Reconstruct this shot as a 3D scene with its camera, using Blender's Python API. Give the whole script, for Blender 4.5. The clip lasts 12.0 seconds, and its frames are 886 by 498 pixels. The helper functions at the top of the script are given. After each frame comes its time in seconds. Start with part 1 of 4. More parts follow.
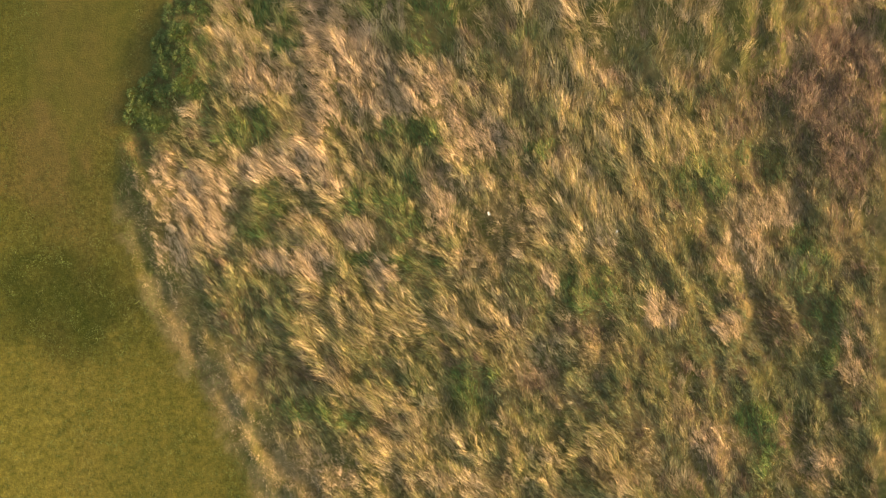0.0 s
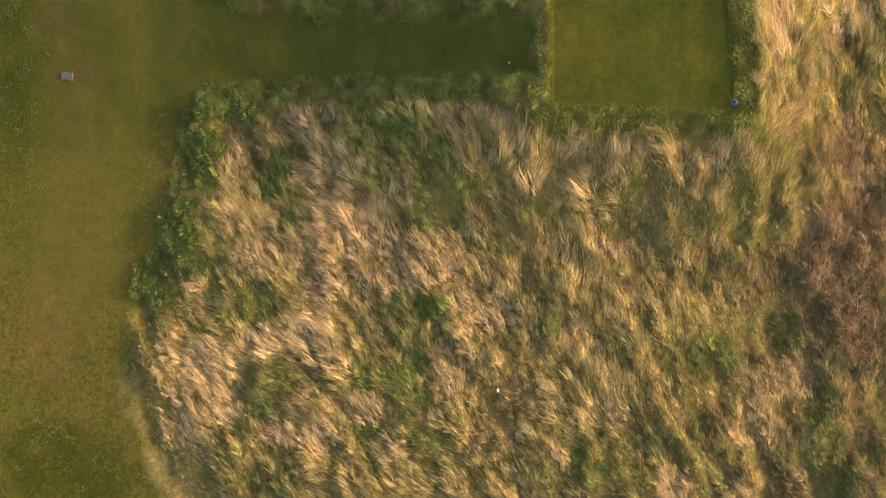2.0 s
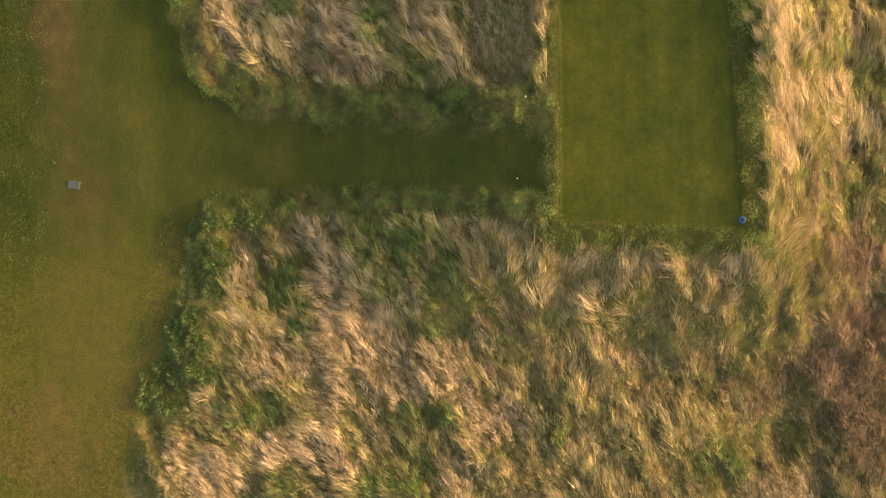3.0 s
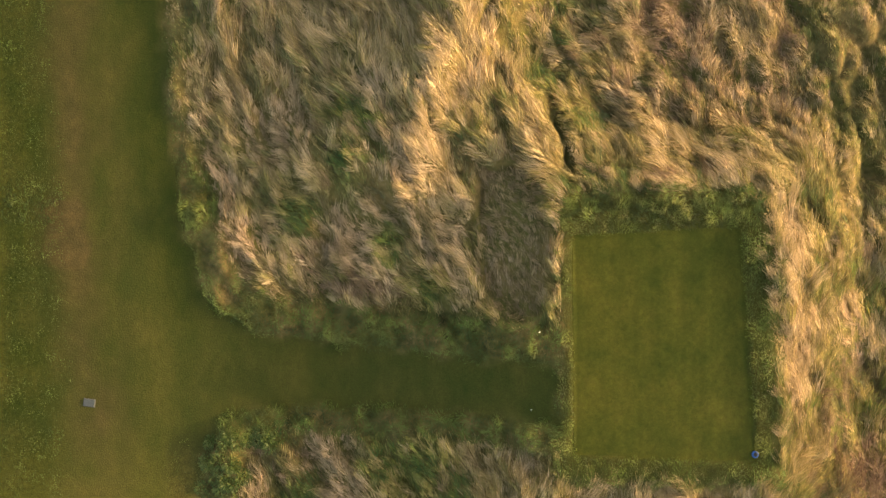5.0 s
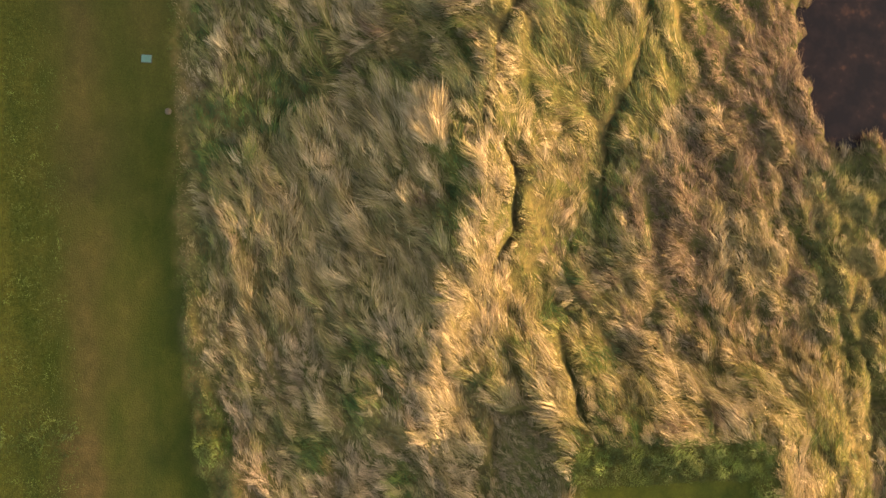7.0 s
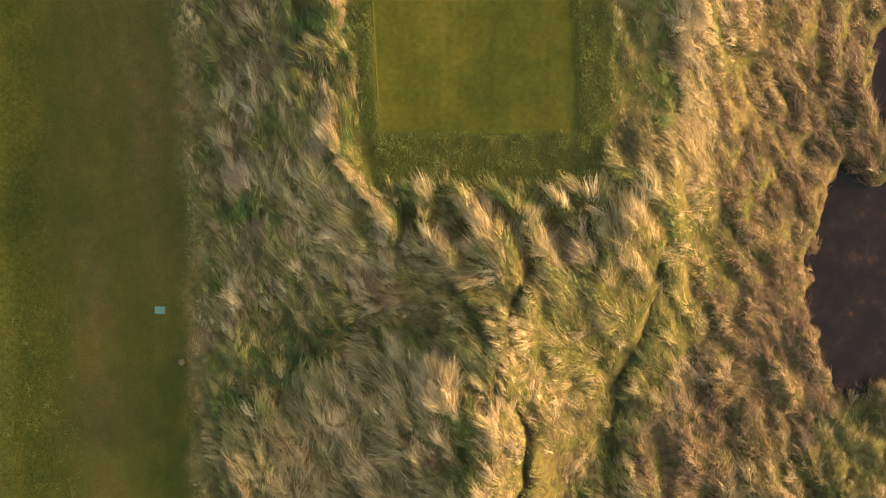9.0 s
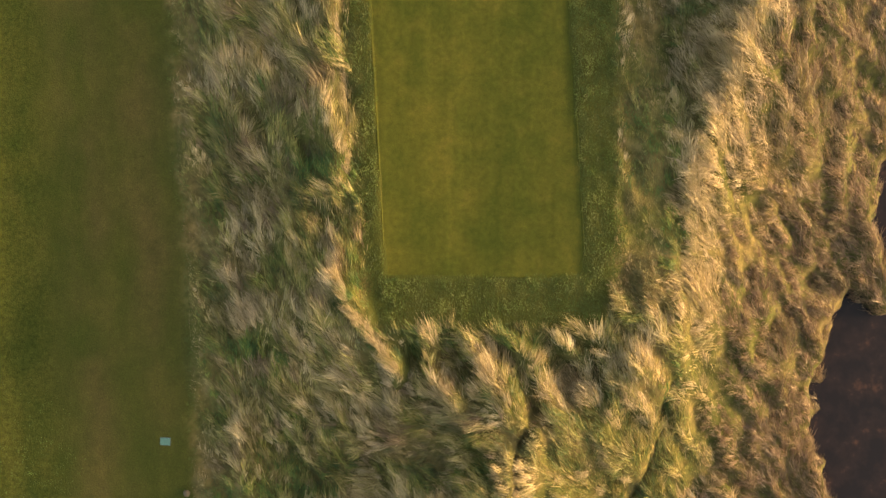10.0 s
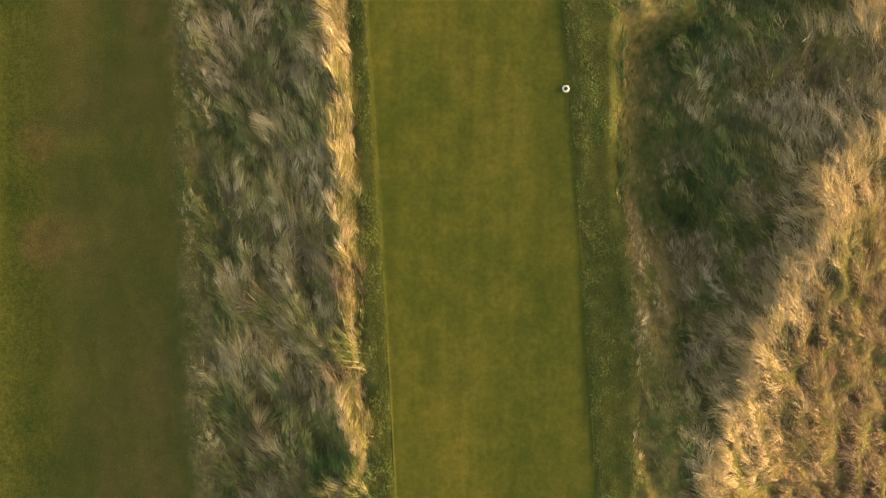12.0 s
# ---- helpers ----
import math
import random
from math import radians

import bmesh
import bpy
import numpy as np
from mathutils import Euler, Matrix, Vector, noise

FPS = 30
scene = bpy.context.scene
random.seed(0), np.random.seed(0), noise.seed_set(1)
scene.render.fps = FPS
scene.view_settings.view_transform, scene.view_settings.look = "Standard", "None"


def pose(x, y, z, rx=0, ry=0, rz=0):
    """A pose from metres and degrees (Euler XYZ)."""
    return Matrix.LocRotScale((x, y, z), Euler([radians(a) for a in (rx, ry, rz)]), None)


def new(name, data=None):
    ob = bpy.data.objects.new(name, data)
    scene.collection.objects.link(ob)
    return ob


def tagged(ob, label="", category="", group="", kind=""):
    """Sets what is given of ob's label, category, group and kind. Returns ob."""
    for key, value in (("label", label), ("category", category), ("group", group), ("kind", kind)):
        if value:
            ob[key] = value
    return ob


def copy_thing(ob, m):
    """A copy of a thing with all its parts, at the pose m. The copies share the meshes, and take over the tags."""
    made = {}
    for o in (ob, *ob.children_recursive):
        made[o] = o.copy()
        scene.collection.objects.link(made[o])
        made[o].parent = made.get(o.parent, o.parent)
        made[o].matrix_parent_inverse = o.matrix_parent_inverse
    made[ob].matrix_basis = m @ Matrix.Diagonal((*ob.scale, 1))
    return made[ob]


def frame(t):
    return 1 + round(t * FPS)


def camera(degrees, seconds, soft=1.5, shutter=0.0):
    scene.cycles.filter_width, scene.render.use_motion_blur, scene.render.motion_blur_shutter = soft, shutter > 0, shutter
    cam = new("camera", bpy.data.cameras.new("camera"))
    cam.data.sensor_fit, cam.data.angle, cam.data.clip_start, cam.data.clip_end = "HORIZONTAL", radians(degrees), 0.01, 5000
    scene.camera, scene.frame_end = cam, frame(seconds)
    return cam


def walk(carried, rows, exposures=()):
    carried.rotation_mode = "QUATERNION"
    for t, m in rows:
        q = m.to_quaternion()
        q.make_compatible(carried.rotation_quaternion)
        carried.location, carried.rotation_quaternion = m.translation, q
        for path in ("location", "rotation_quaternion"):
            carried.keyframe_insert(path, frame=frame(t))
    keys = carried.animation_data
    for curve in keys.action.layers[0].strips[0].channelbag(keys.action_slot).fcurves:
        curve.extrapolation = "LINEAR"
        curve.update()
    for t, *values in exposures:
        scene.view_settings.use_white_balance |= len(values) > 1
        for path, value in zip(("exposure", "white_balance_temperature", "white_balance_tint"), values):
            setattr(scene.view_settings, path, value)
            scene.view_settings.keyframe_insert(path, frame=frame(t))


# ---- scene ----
cam = camera(62.0, 12.0, soft=1.32, shutter=0.2)
METRES, EYE, TILT, LEAN, TURN = 46.0, 24.5, -90.0, 0.0, 0.0
ROWS = [
    (0.0, 0.0, 0.0, 0.0, 0.0, 0.0, 0.0),
    (0.5, -0.0013, 0.0016, 0.0278, 0.02, -0.0, -0.01),
    (1.0, -0.0023, 0.003, 0.0569, 0.03, 0.01, -0.0),
    (1.5, -0.0037, 0.0042, 0.0917, 0.07, 0.0, -0.01),
    (2.0, -0.0061, 0.0055, 0.1254, 0.03, 0.02, -0.01),
    (2.5, -0.009, 0.0063, 0.1634, -0.0, 0.06, -0.02),
    (4.5, -0.0191, 0.0042, 0.3201, -0.0, 0.08, -0.07),
    (5.0, -0.0217, 0.0031, 0.3592, -0.01, 0.07, -0.08),
    (5.5, -0.0242, 0.0018, 0.4027, 0.04, 0.04, -0.11),
    (6.0, -0.027, 0.0009, 0.4428, 0.01, 0.07, -0.12),
    (6.5, -0.0288, -0.0004, 0.4875, 0.05, 0.08, -0.15),
    (7.0, -0.0307, -0.0014, 0.5286, 0.05, 0.12, -0.17),
    (9.0, -0.0388, -0.0061, 0.7086, 0.08, 0.08, -0.25),
    (9.5, -0.0405, -0.0067, 0.757, 0.12, 0.13, -0.27),
    (10.0, -0.0422, -0.007, 0.8017, 0.16, 0.23, -0.28),
    (10.5, -0.0441, -0.0074, 0.8513, 0.21, 0.3, -0.3),
    (11.0, -0.0468, -0.0075, 0.8978, 0.21, 0.3, -0.33),
    (11.5, -0.0502, -0.0077, 0.9496, 0.17, 0.36, -0.35),
    (12.0, -0.0537, -0.0077, 0.9981, 0.1, 0.42, -0.37),
]
walk(cam, [(t, pose(0, 0, EYE, TILT, LEAN, TURN) @ pose(METRES * x, METRES * y, METRES * z, 90 + pitch, roll, yaw)) for t, x, y, z, yaw, pitch, roll in ROWS],
     exposures=[(0.0, 1.96, 8600, 11), (7.0, 1.96, 8620, 11), (12.0, 1.93, 8900, 3)])

# ---- world, sun and exposure ----
SUN_ELEVATION, SUN_AZIMUTH = 10.5, 9.0
world = bpy.data.worlds.new("sky")
scene.world = world
world.use_nodes = True
wt = world.node_tree
sky = wt.nodes.new("ShaderNodeTexSky")
sky.sky_type = "NISHITA"
sky.sun_disc = False
sky.dust_density, sky.ozone_density = 2.7, 0.4
sky.sun_elevation = radians(SUN_ELEVATION)
sky.sun_rotation = radians(90.0 - SUN_AZIMUTH)
wt.links.new(sky.outputs[0], wt.nodes["Background"].inputs["Color"])
wt.nodes["Background"].inputs["Strength"].default_value = 0.15
sun_data = bpy.data.lights.new("sun", "SUN")
sun_data.energy, sun_data.angle, sun_data.color = 1.92, radians(2.0), (1.0, 0.765, 0.50)
sun = new("sun", sun_data)
el, az = radians(SUN_ELEVATION), radians(SUN_AZIMUTH)
toward = Vector((math.cos(el) * math.cos(az), math.cos(el) * math.sin(az), math.sin(el)))
sun.matrix_world = Matrix.Translation(toward * 60) @ toward.to_track_quat("Z", "Y").to_matrix().to_4x4()


# ---- small numeric tools ----
def vnoise(x, y, size, seed=0):
    """Smooth value noise, 0 to 1, with features of that size in metres."""
    x, y = np.asarray(x, float) / size + 311.7 + seed * 17.31, np.asarray(y, float) / size + 173.3 + seed * 9.77
    i, j = np.floor(x), np.floor(y)
    u, v = x - i, y - j
    u, v = u * u * (3 - 2 * u), v * v * (3 - 2 * v)

    def corner(a, b):
        s = np.sin(a * 127.1 + b * 311.7 + seed * 74.7) * 43758.5453
        return s - np.floor(s)

    low = corner(i, j) * (1 - u) + corner(i + 1, j) * u
    high = corner(i, j + 1) * (1 - u) + corner(i + 1, j + 1) * u
    return low * (1 - v) + high * v


def combed(x, y, long, wide, seed=0):
    """Noise drawn out along the way in which the wind has combed the grass."""
    u, v = -0.47 * x + 0.88 * y, 0.88 * x + 0.47 * y
    bend = 0.5 * (vnoise(x, y, 2.2, seed + 1) - 0.5)
    return vnoise(u, (v + bend) * long / wide, long, seed)


def ramp(a, b, v):
    s = np.clip((v - a) / (b - a), 0, 1)
    return s * s * (3 - 2 * s)


def smax(a, b, k=0.25):
    h = np.clip(0.5 + 0.5 * (a - b) / k, 0, 1)
    return b * (1 - h) + a * h + k * h * (1 - h)


def along(x, y, points):
    """Distance from a polyline, the signed side (plus: to its right), and the value that its points carry."""
    best = np.full(np.shape(x), 1e9)
    side, value = np.zeros(np.shape(x)), np.zeros(np.shape(x))
    for (ax, ay, av), (bx, by, bv) in zip(points, points[1:]):
        dx, dy = bx - ax, by - ay
        s = np.clip(((x - ax) * dx + (y - ay) * dy) / (dx * dx + dy * dy), 0, 1)
        d = np.hypot(x - ax - s * dx, y - ay - s * dy)
        near = d < best
        best = np.where(near, d, best)
        side = np.where(near, np.sign((x - ax) * dy - (y - ay) * dx), side)
        value = np.where(near, av + s * (bv - av), value)
    return best, side, value


def inside(x, y, corners):
    """Signed distance to a polygon, plus inside."""
    d = np.full(np.shape(x), 1e9)
    odd = np.zeros(np.shape(x), bool)
    for (ax, ay), (bx, by) in zip(corners, corners[1:] + corners[:1]):
        dx, dy = bx - ax, by - ay
        s = np.clip(((x - ax) * dx + (y - ay) * dy) / (dx * dx + dy * dy), 0, 1)
        d = np.minimum(d, np.hypot(x - ax - s * dx, y - ay - s * dy))
        cut = (ay > y) != (by > y)
        odd ^= cut & (x < (bx - ax) * (y - ay) / (by - ay if by != ay else 1e-9) + ax)
    return np.where(odd, d, -d)


def block(x, y, x0, x1, y0, y1, left, right, low, high):
    """How far a flat-topped mound has dropped outside its top, with its own slope on each side."""
    dx = np.maximum(x0 - x, 0) * left + np.maximum(x - x1, 0) * right
    dy = np.maximum(y0 - y, 0) * low + np.maximum(y - y1, 0) * high
    return np.hypot(dx, dy)


# ---- the plan ----
def pooled(x, y):
    """Signed distance to the nearer pool's edge, plus over water."""
    return np.maximum(inside(x, y, POOL_LOW), inside(x, y, POOL_HIGH)) + 0.5 * (vnoise(x, y, 0.9, 71) - 0.5) + 0.42 * (vnoise(x, y, 0.35, 72) - 0.5)



TEE_A = [(3.06, 10.2), (8.62, 10.0), (8.12, 17.22), (3.0, 16.92)]
TEE_B = [(-3.75, 36.1), (2.32, 36.2), (1.93, 42.4), (1.15, 53.5), (0.75, 60.0), (-5.4, 60.0), (-4.9, 53.5), (-4.1, 42.0)]
COLLAR_A = [(2.65, 9.4), (9.35, 9.25), (9.15, 17.5), (8.5, 18.3), (3.0, 18.2), (2.65, 17.6)]
COLLAR_B = [(-4.2, 34.55), (3.0, 34.55), (3.3, 37.3), (3.25, 42.4), (2.85, 48.4), (2.6, 60.0), (-6.1, 60.0), (-5.35, 52.0), (-4.75, 42.0)]
LANE = [(-6.0, -9.5), (-6.6, -7.7), (-7.8, -5.2), (-9.1, -3.1), (-10.3, -0.9), (-10.8, 1.8), (-10.6, 3.6), (-9.8, 5.6), (-9.1, 8.1), (-8.8, 9.9), (-8.2, 10.8),
        (-7.0, 11.25), (-2.0, 11.25), (2.65, 11.05), (2.65, 13.0), (-2.0, 13.3), (-4.5, 13.5), (-7.3, 13.9), (-8.8, 14.9), (-9.5, 17.5), (-10.0, 21.0),
        (-10.3, 26.5), (-10.35, 35.5), (-10.7, 41.0), (-10.95, 46.6), (-11.4, 54.0), (-11.7, 62.0), (-20.0, 62.0), (-20.0, -9.5)]
HOLLOW = [(0.2, 19.2), (1.5, 19.3), (2.15, 18.5), (2.5, 17.0), (2.45, 15.7), (2.2, 14.4), (1.0, 14.2), (0.25, 15.0), (0.05, 17.4)]
POOL_LOW = [(20.3, 28.4), (18.6, 26.9), (15.0, 27.0), (13.4, 28.3), (11.9, 28.0), (11.0, 29.0), (10.75, 31.0), (10.75, 32.4), (11.2, 34.2), (11.8, 35.5), (12.6, 34.9), (14.0, 35.2), (17.8, 35.4), (20.2, 33.9), (21.2, 31.0)]
POOL_HIGH = [(13.4, 41.0), (12.7, 39.6), (12.4, 38.2), (12.9, 37.0), (14.5, 37.4), (17.6, 36.9), (19.4, 38.4), (18.8, 41.0), (16.0, 42.0)]
CREST_MID = [(-1.45, 17.4, 0.85), (-1.6, 19.2, 1.28), (-1.55, 20.8, 1.22), (-1.1, 21.7, 1.28), (-0.4, 23.4, 1.4), (-0.25, 25.4, 1.7), (-0.05, 26.8, 2.0), (-0.2, 28.1, 2.2), (-0.05, 29.2, 2.4), (0.2, 30.4, 2.6), (0.0, 31.8, 2.62), (0.6, 34.0, 2.45)]
CREST_SOUTH = [(-1.7, 32.7, 2.45), (0.4, 31.2, 2.6), (3.0, 31.5, 2.3), (4.2, 33.4, 2.3)]
CREST_LINK = [(2.8, 17.8, 1.65), (2.2, 19.4, 1.35), (1.2, 20.5, 1.05), (-0.2, 21.6, 0.95), (-0.7, 23.0, 1.0)]
CREST_EAST = [(5.4, 32.5, 1.5), (5.85, 35.5, 1.9), (5.75, 37.2, 2.15), (5.65, 39.2, 2.4), (6.35, 41.2, 2.8), (6.75, 42.4, 3.0), (7.55, 44.8, 3.35), (8.6, 46.2, 3.5), (8.65, 48.2, 3.5), (9.5, 49.2, 3.5), (10.9, 50.2, 3.6), (14.5, 51.6, 3.4)]
CREST_RIM = [(8.1, 52.4, 3.1), (9.4, 52.8, 3.5), (11.5, 52.9, 3.7), (14.0, 53.2, 3.5)]
CREST_CURL = [(-5.2, 37.1, 2.5), (-5.1, 36.0, 2.72), (-4.9, 35.2, 2.72), (-4.2, 34.4, 2.62), (-3.35, 33.1, 2.3)]
CREST_WEST = [(-5.15, 38.2, 2.45), (-5.2, 40.0, 2.62), (-5.3, 42.0, 2.66), (-5.55, 46.0, 2.66), (-5.75, 50.0, 2.66), (-6.1, 56.0, 2.6)]
TRENCH_A = [(5.3, 32.8, 0.3), (4.8, 30.2, 0.5), (4.15, 28.4, 0.5), (3.85, 26.2, 0.4), (3.7, 23.8, 0)]
TRENCH_D = [(0.15, 19.0, 0.2), (0.0, 17.4, 0.45), (0.15, 15.6, 0.3), (0.6, 14.4, 0)]
TRENCH_B = [(1.2, 32.6, 0), (0.45, 31.0, 1), (0.2, 29.7, 1), (-0.15, 28.1, 1), (0.4, 27.75, 0.8), (0.7, 27.25, 1), (1.0, 26.55, 1), (0.85, 25.0, 1), (0.4, 24.1, 1), (-0.1, 23.2, 0)]
GULLY = [(-10.0, 27.2, 0.4), (-8.2, 27.9, 0.8), (-6.3, 29.2, 1), (-4.0, 30.2, 1), (-1.8, 30.7, 1), (-0.2, 31.0, 0.3)]
TRENCH_C = [(2.2, 21.8, 0), (2.9, 20.2, 1), (3.1, 19.0, 1), (3.7, 18.3, 0)]


def fringe_width(x, y):
    """How far the first cut of short lumpy grass reaches in from the mown lane: widest along the cross path."""
    return (0.95 - 0.45 * ramp(12.6, 11.8, y)) * ramp(7.5, 9.5, y) * ramp(21, 17, y) * ramp(-11.5, -10.5, x)


def littered(x, y):
    """1 on the band of pale dead litter between the lane's southern end and the rough, widest at the very south."""
    edge, wide = inside(x, y, LANE) + 1.1 * (vnoise(x, y, 0.8, 83) - 0.5), 0.5 + 1.4 * ramp(-4, -8.5, y)
    return 0.85 * ramp(0.35, -0.15, edge) * ramp(-wide - 0.5, -wide + 0.4, edge) * ramp(2.5, 0.5, y) * ramp(-2.0, -3.5, x)


def sunken(x, y):
    """1 on the floor of the shaded hollow beside the small tee, with a sharp rim."""
    return ramp(-0.12, 0.22, inside(x, y, HOLLOW) + 0.2 * (vnoise(x, y, 0.5, 75) - 0.5))


def flanks(x, y):
    """The smooth flanks of the crests, to colour as lit or shaded: 1 on the sunny side, 1 on the shaded side of the
    tall eastern one.
    """
    d, side, v = along(x, y, CREST_EAST)
    sunny, shady = ramp(1.1, 0.6, d) * (side > 0), ramp(1.05 + 1.6 * ramp(48, 49.5, y), 0.5, d) * (side <= 0) * ramp(40.5, 43, y)
    d, side, v = along(x, y, CREST_MID)
    return np.maximum(sunny, ramp(1.1, 0.7, d) * (side > 0) * ramp(31.5, 30, y)), shady


def eastern(x, y):
    """Where the big rounded hummocks stand, towards the pools."""
    return ramp(10.6, 12.4, x) * ramp(28.5, 26, y) * ramp(15, 19, y)


def ridges(x, y):
    """The close-set locks of long grass: 0 in the gaps between them, 1 on their backs."""
    sway = 0.5 * (vnoise(x, y, 1.3, 45) - 0.5)
    return combed(x + sway, y, 0.95, 0.36, 43)


def mounds(x, y):
    """Rounded lobes, 1 on their backs, parted by narrow clefts."""
    wide = np.abs(2 * vnoise(x + 0.2 * y + 0.3 * (vnoise(x, y, 0.8, 10) - 0.5), y * 0.5, 0.62, 8) - 1)
    return np.sqrt(np.minimum(wide * 1.6, 1)) * (0.6 + 0.4 * vnoise(x, y, 0.7, 9))


def height(x, y, rough=True):
    """The ground's height, in metres."""
    base = 1.25 * ramp(18, 50, y) - ramp(5, 13, x) * (0.62 - 0.22 * ramp(4, 10, y)) - 0.32 * ramp(4, -6, y)
    base = base + 0.36 * ramp(-10.2, -7.4, x) * ramp(-2, -5, x) * ramp(20, 26, y) * ramp(40, 34, y)
    z = smax(base, 1.7 - block(x, y, 2.6, 9.4, 9.6, 18.5, 0.255, 0.55, 0.5, 0.8), 0.35)
    d, s, v = along(x, y, CREST_MID)
    z = smax(z, v - d * np.where(s > 0, 0.5, 0.23), 0.2)
    d, s, v = along(x, y, CREST_SOUTH)
    z = smax(z, v - d * 0.5, 0.25)
    z = smax(z, 2.3 - 0.5 * np.hypot((x + 1.75) / 0.8, (y - 28.2) / 1.2), 0.25)
    d, s, v = along(x, y, CREST_LINK)
    z = smax(z, v - d * 0.5, 0.15)
    z = smax(z, 1.0 - block(x, y, -1.0, 1.2, 19.4, 21.0, 0.5, 0.4, 0.3, 0.4), 0.2)
    west, east = 0.36 - 0.12 * ramp(36, 41, y), 0.1 + (0.2 * ramp(41, 45, y) + 0.85 * ramp(45.2, 47.5, y)) * ramp(53.6, 52.0, y)
    z = smax(z, 2.4 - block(x, y, -5.0, 3.3 - 0.7 * ramp(44, 48, y), 34.2, 90.0, west, east, 0.5, 0.2) - (0.34 - 0.1 * ramp(38, 35, y)) * np.maximum(x - 5.0, 0), 0.3)
    d, s, v = along(x, y, CREST_EAST)
    z = smax(z, v - d * np.where(s > 0, 0.39, 0.62), 0.25)
    d, s, v = along(x, y, CREST_RIM)
    z = smax(z, v - d * 0.55, 0.25)
    for line in (CREST_CURL, CREST_WEST):
        d, s, v = along(x, y, line)
        z = smax(z, v - d * np.where(s > 0, 0.9, 0.6), 0.12)
    if rough:
        flat = np.maximum.reduce([inside(x, y, COLLAR_A), inside(x, y, COLLAR_B), inside(x, y, LANE)])
        wild = ramp(0.25, -0.5, flat)
        lumps = (0.26 - 0.08 * ramp(7, 9, x) * ramp(26, 30, y)) * (vnoise(x, y, 1.5, 3) - 0.5) + 0.15 * ramp(8.0, 5.5, y) * (combed(x + 0.35 * (vnoise(x, y, 0.9, 85) - 0.5), y, 0.6, 0.22, 44) - 0.5) + (0.26 + 0.12 * ramp(6.5, 8, x) * ramp(30, 34, y)) * ramp(6, 9, y - 4.5 * ramp(8.5, 9.5, x)) * (ridges(x, y) - 0.5) + (0.32 + 0.10 * ramp(5.5, 8.0, x) * ramp(17, 21, y)) * (combed(x, y, 1.2, 0.55, 5) - 0.5)
        spill = ramp(-4.0, -3.0, x) * ramp(3.6, 2.6, x) * ramp(31.6, 32.4, y) * ramp(34.7, 34.2, y)
        lumps = lumps * (1 - 0.5 * spill) + 0.25 * spill * np.sin(2 * math.pi * (0.9 * x + 0.42 * y + 1.1 * vnoise(x, y, 1.0, 81)) / 1.35)
        small = ramp(6.0, 7.5, x) * ramp(28, 32, y)
        lumps = lumps * (1 - 0.75 * small) + 0.3 * small * (combed(x, y, 0.6, 0.3, 79) - 0.5)
        lumps = lumps + 0.24 * ramp(5.0, 7.0, x) * ramp(19.5, 22.5, y) * (combed(x, y, 0.8, 0.4, 6) - 0.5)
        lumps = lumps * (1 - 0.25 * ramp(8.0, 5.5, y)) + eastern(x, y) * (0.5 * (mounds(x, y) - 0.5))
        lumps = lumps * (1 - 0.7 * np.exp(-((x - 4.3) / 0.9) ** 2 - ((y - 37.8) / 1.7) ** 2))
        sunny, shady = flanks(x, y)
        lumps = lumps * (1 - 0.8 * sunken(x, y)) * (1 - 0.5 * shady - 0.15 * sunny)
        z = z + wild * lumps + (1 - wild) * 0.05 * (vnoise(x, y, 2.3, 4) - 0.5)
        d, s, v = along(x, y, GULLY)
        z = z - 0.24 * v * np.exp(-(d / 0.75) ** 2) - 0.32 * sunken(x, y) * wild
        z = z - 0.4 * np.exp(-((x - 11.0) / 1.6) ** 2 - ((y - 3.2) / 1.1) ** 2)
        z = z - 0.55 * np.exp(-((x - 5.9) / 1.5) ** 2 - ((y - 46.8) / 3.2) ** 2)
        d, s, v = along(x, y, TRENCH_A)
        z = z - 0.28 * v * np.exp(-(d / 0.4) ** 2)
        for line in (TRENCH_A, TRENCH_B, TRENCH_C, TRENCH_D):
            d, s, v = along(x + 0.3 * (vnoise(x, y, 0.7, 77) - 0.5), y, line)
            z = z - 0.55 * v * np.exp(-(d / 0.10) ** 2)
        z = z - 0.1 * ramp(-0.08, 0.1, inside(x, y, LANE)) * ramp(-11.5, -9.5, x) * ramp(8, 10, y) * ramp(17, 15, y)
        z = z + 0.035 * ramp(-0.3, 0.0, np.maximum(inside(x, y, COLLAR_A), inside(x, y, COLLAR_B)))
        z = z - 0.10 * ramp(-0.02, 0.13, np.maximum(inside(x, y, TEE_A), inside(x, y, TEE_B)))
    pond = pooled(x, y)
    z = np.where(pond > -0.9, z + (-0.75 - z) * ramp(-0.5, 0.35, pond), z)
    far = np.hypot(np.maximum(np.abs(x) - 24, 0), np.maximum(np.abs(y - 23) - 40, 0))
    return z * (1 - ramp(0, 40, far)) + 0.2 * ramp(0, 40, far)


# ---- materials ----
def material(name):
    m = bpy.data.materials.new(name)
    m.use_nodes = True
    m.node_tree.nodes.clear()
    return m, m.node_tree.nodes, m.node_tree.links


def node(nodes, kind, **values):
    n = nodes.new(kind)
    for key, value in values.items():
        n.inputs[key].default_value = value
    return n


def colour_ramp(nodes, stops):
    n = nodes.new("ShaderNodeValToRGB")
    while len(n.color_ramp.elements) < len(stops):
        n.color_ramp.elements.new(0.5)
    for e, (at, c) in zip(n.color_ramp.elements, stops):
        e.position, e.color = at, (*c, 1)
    return n


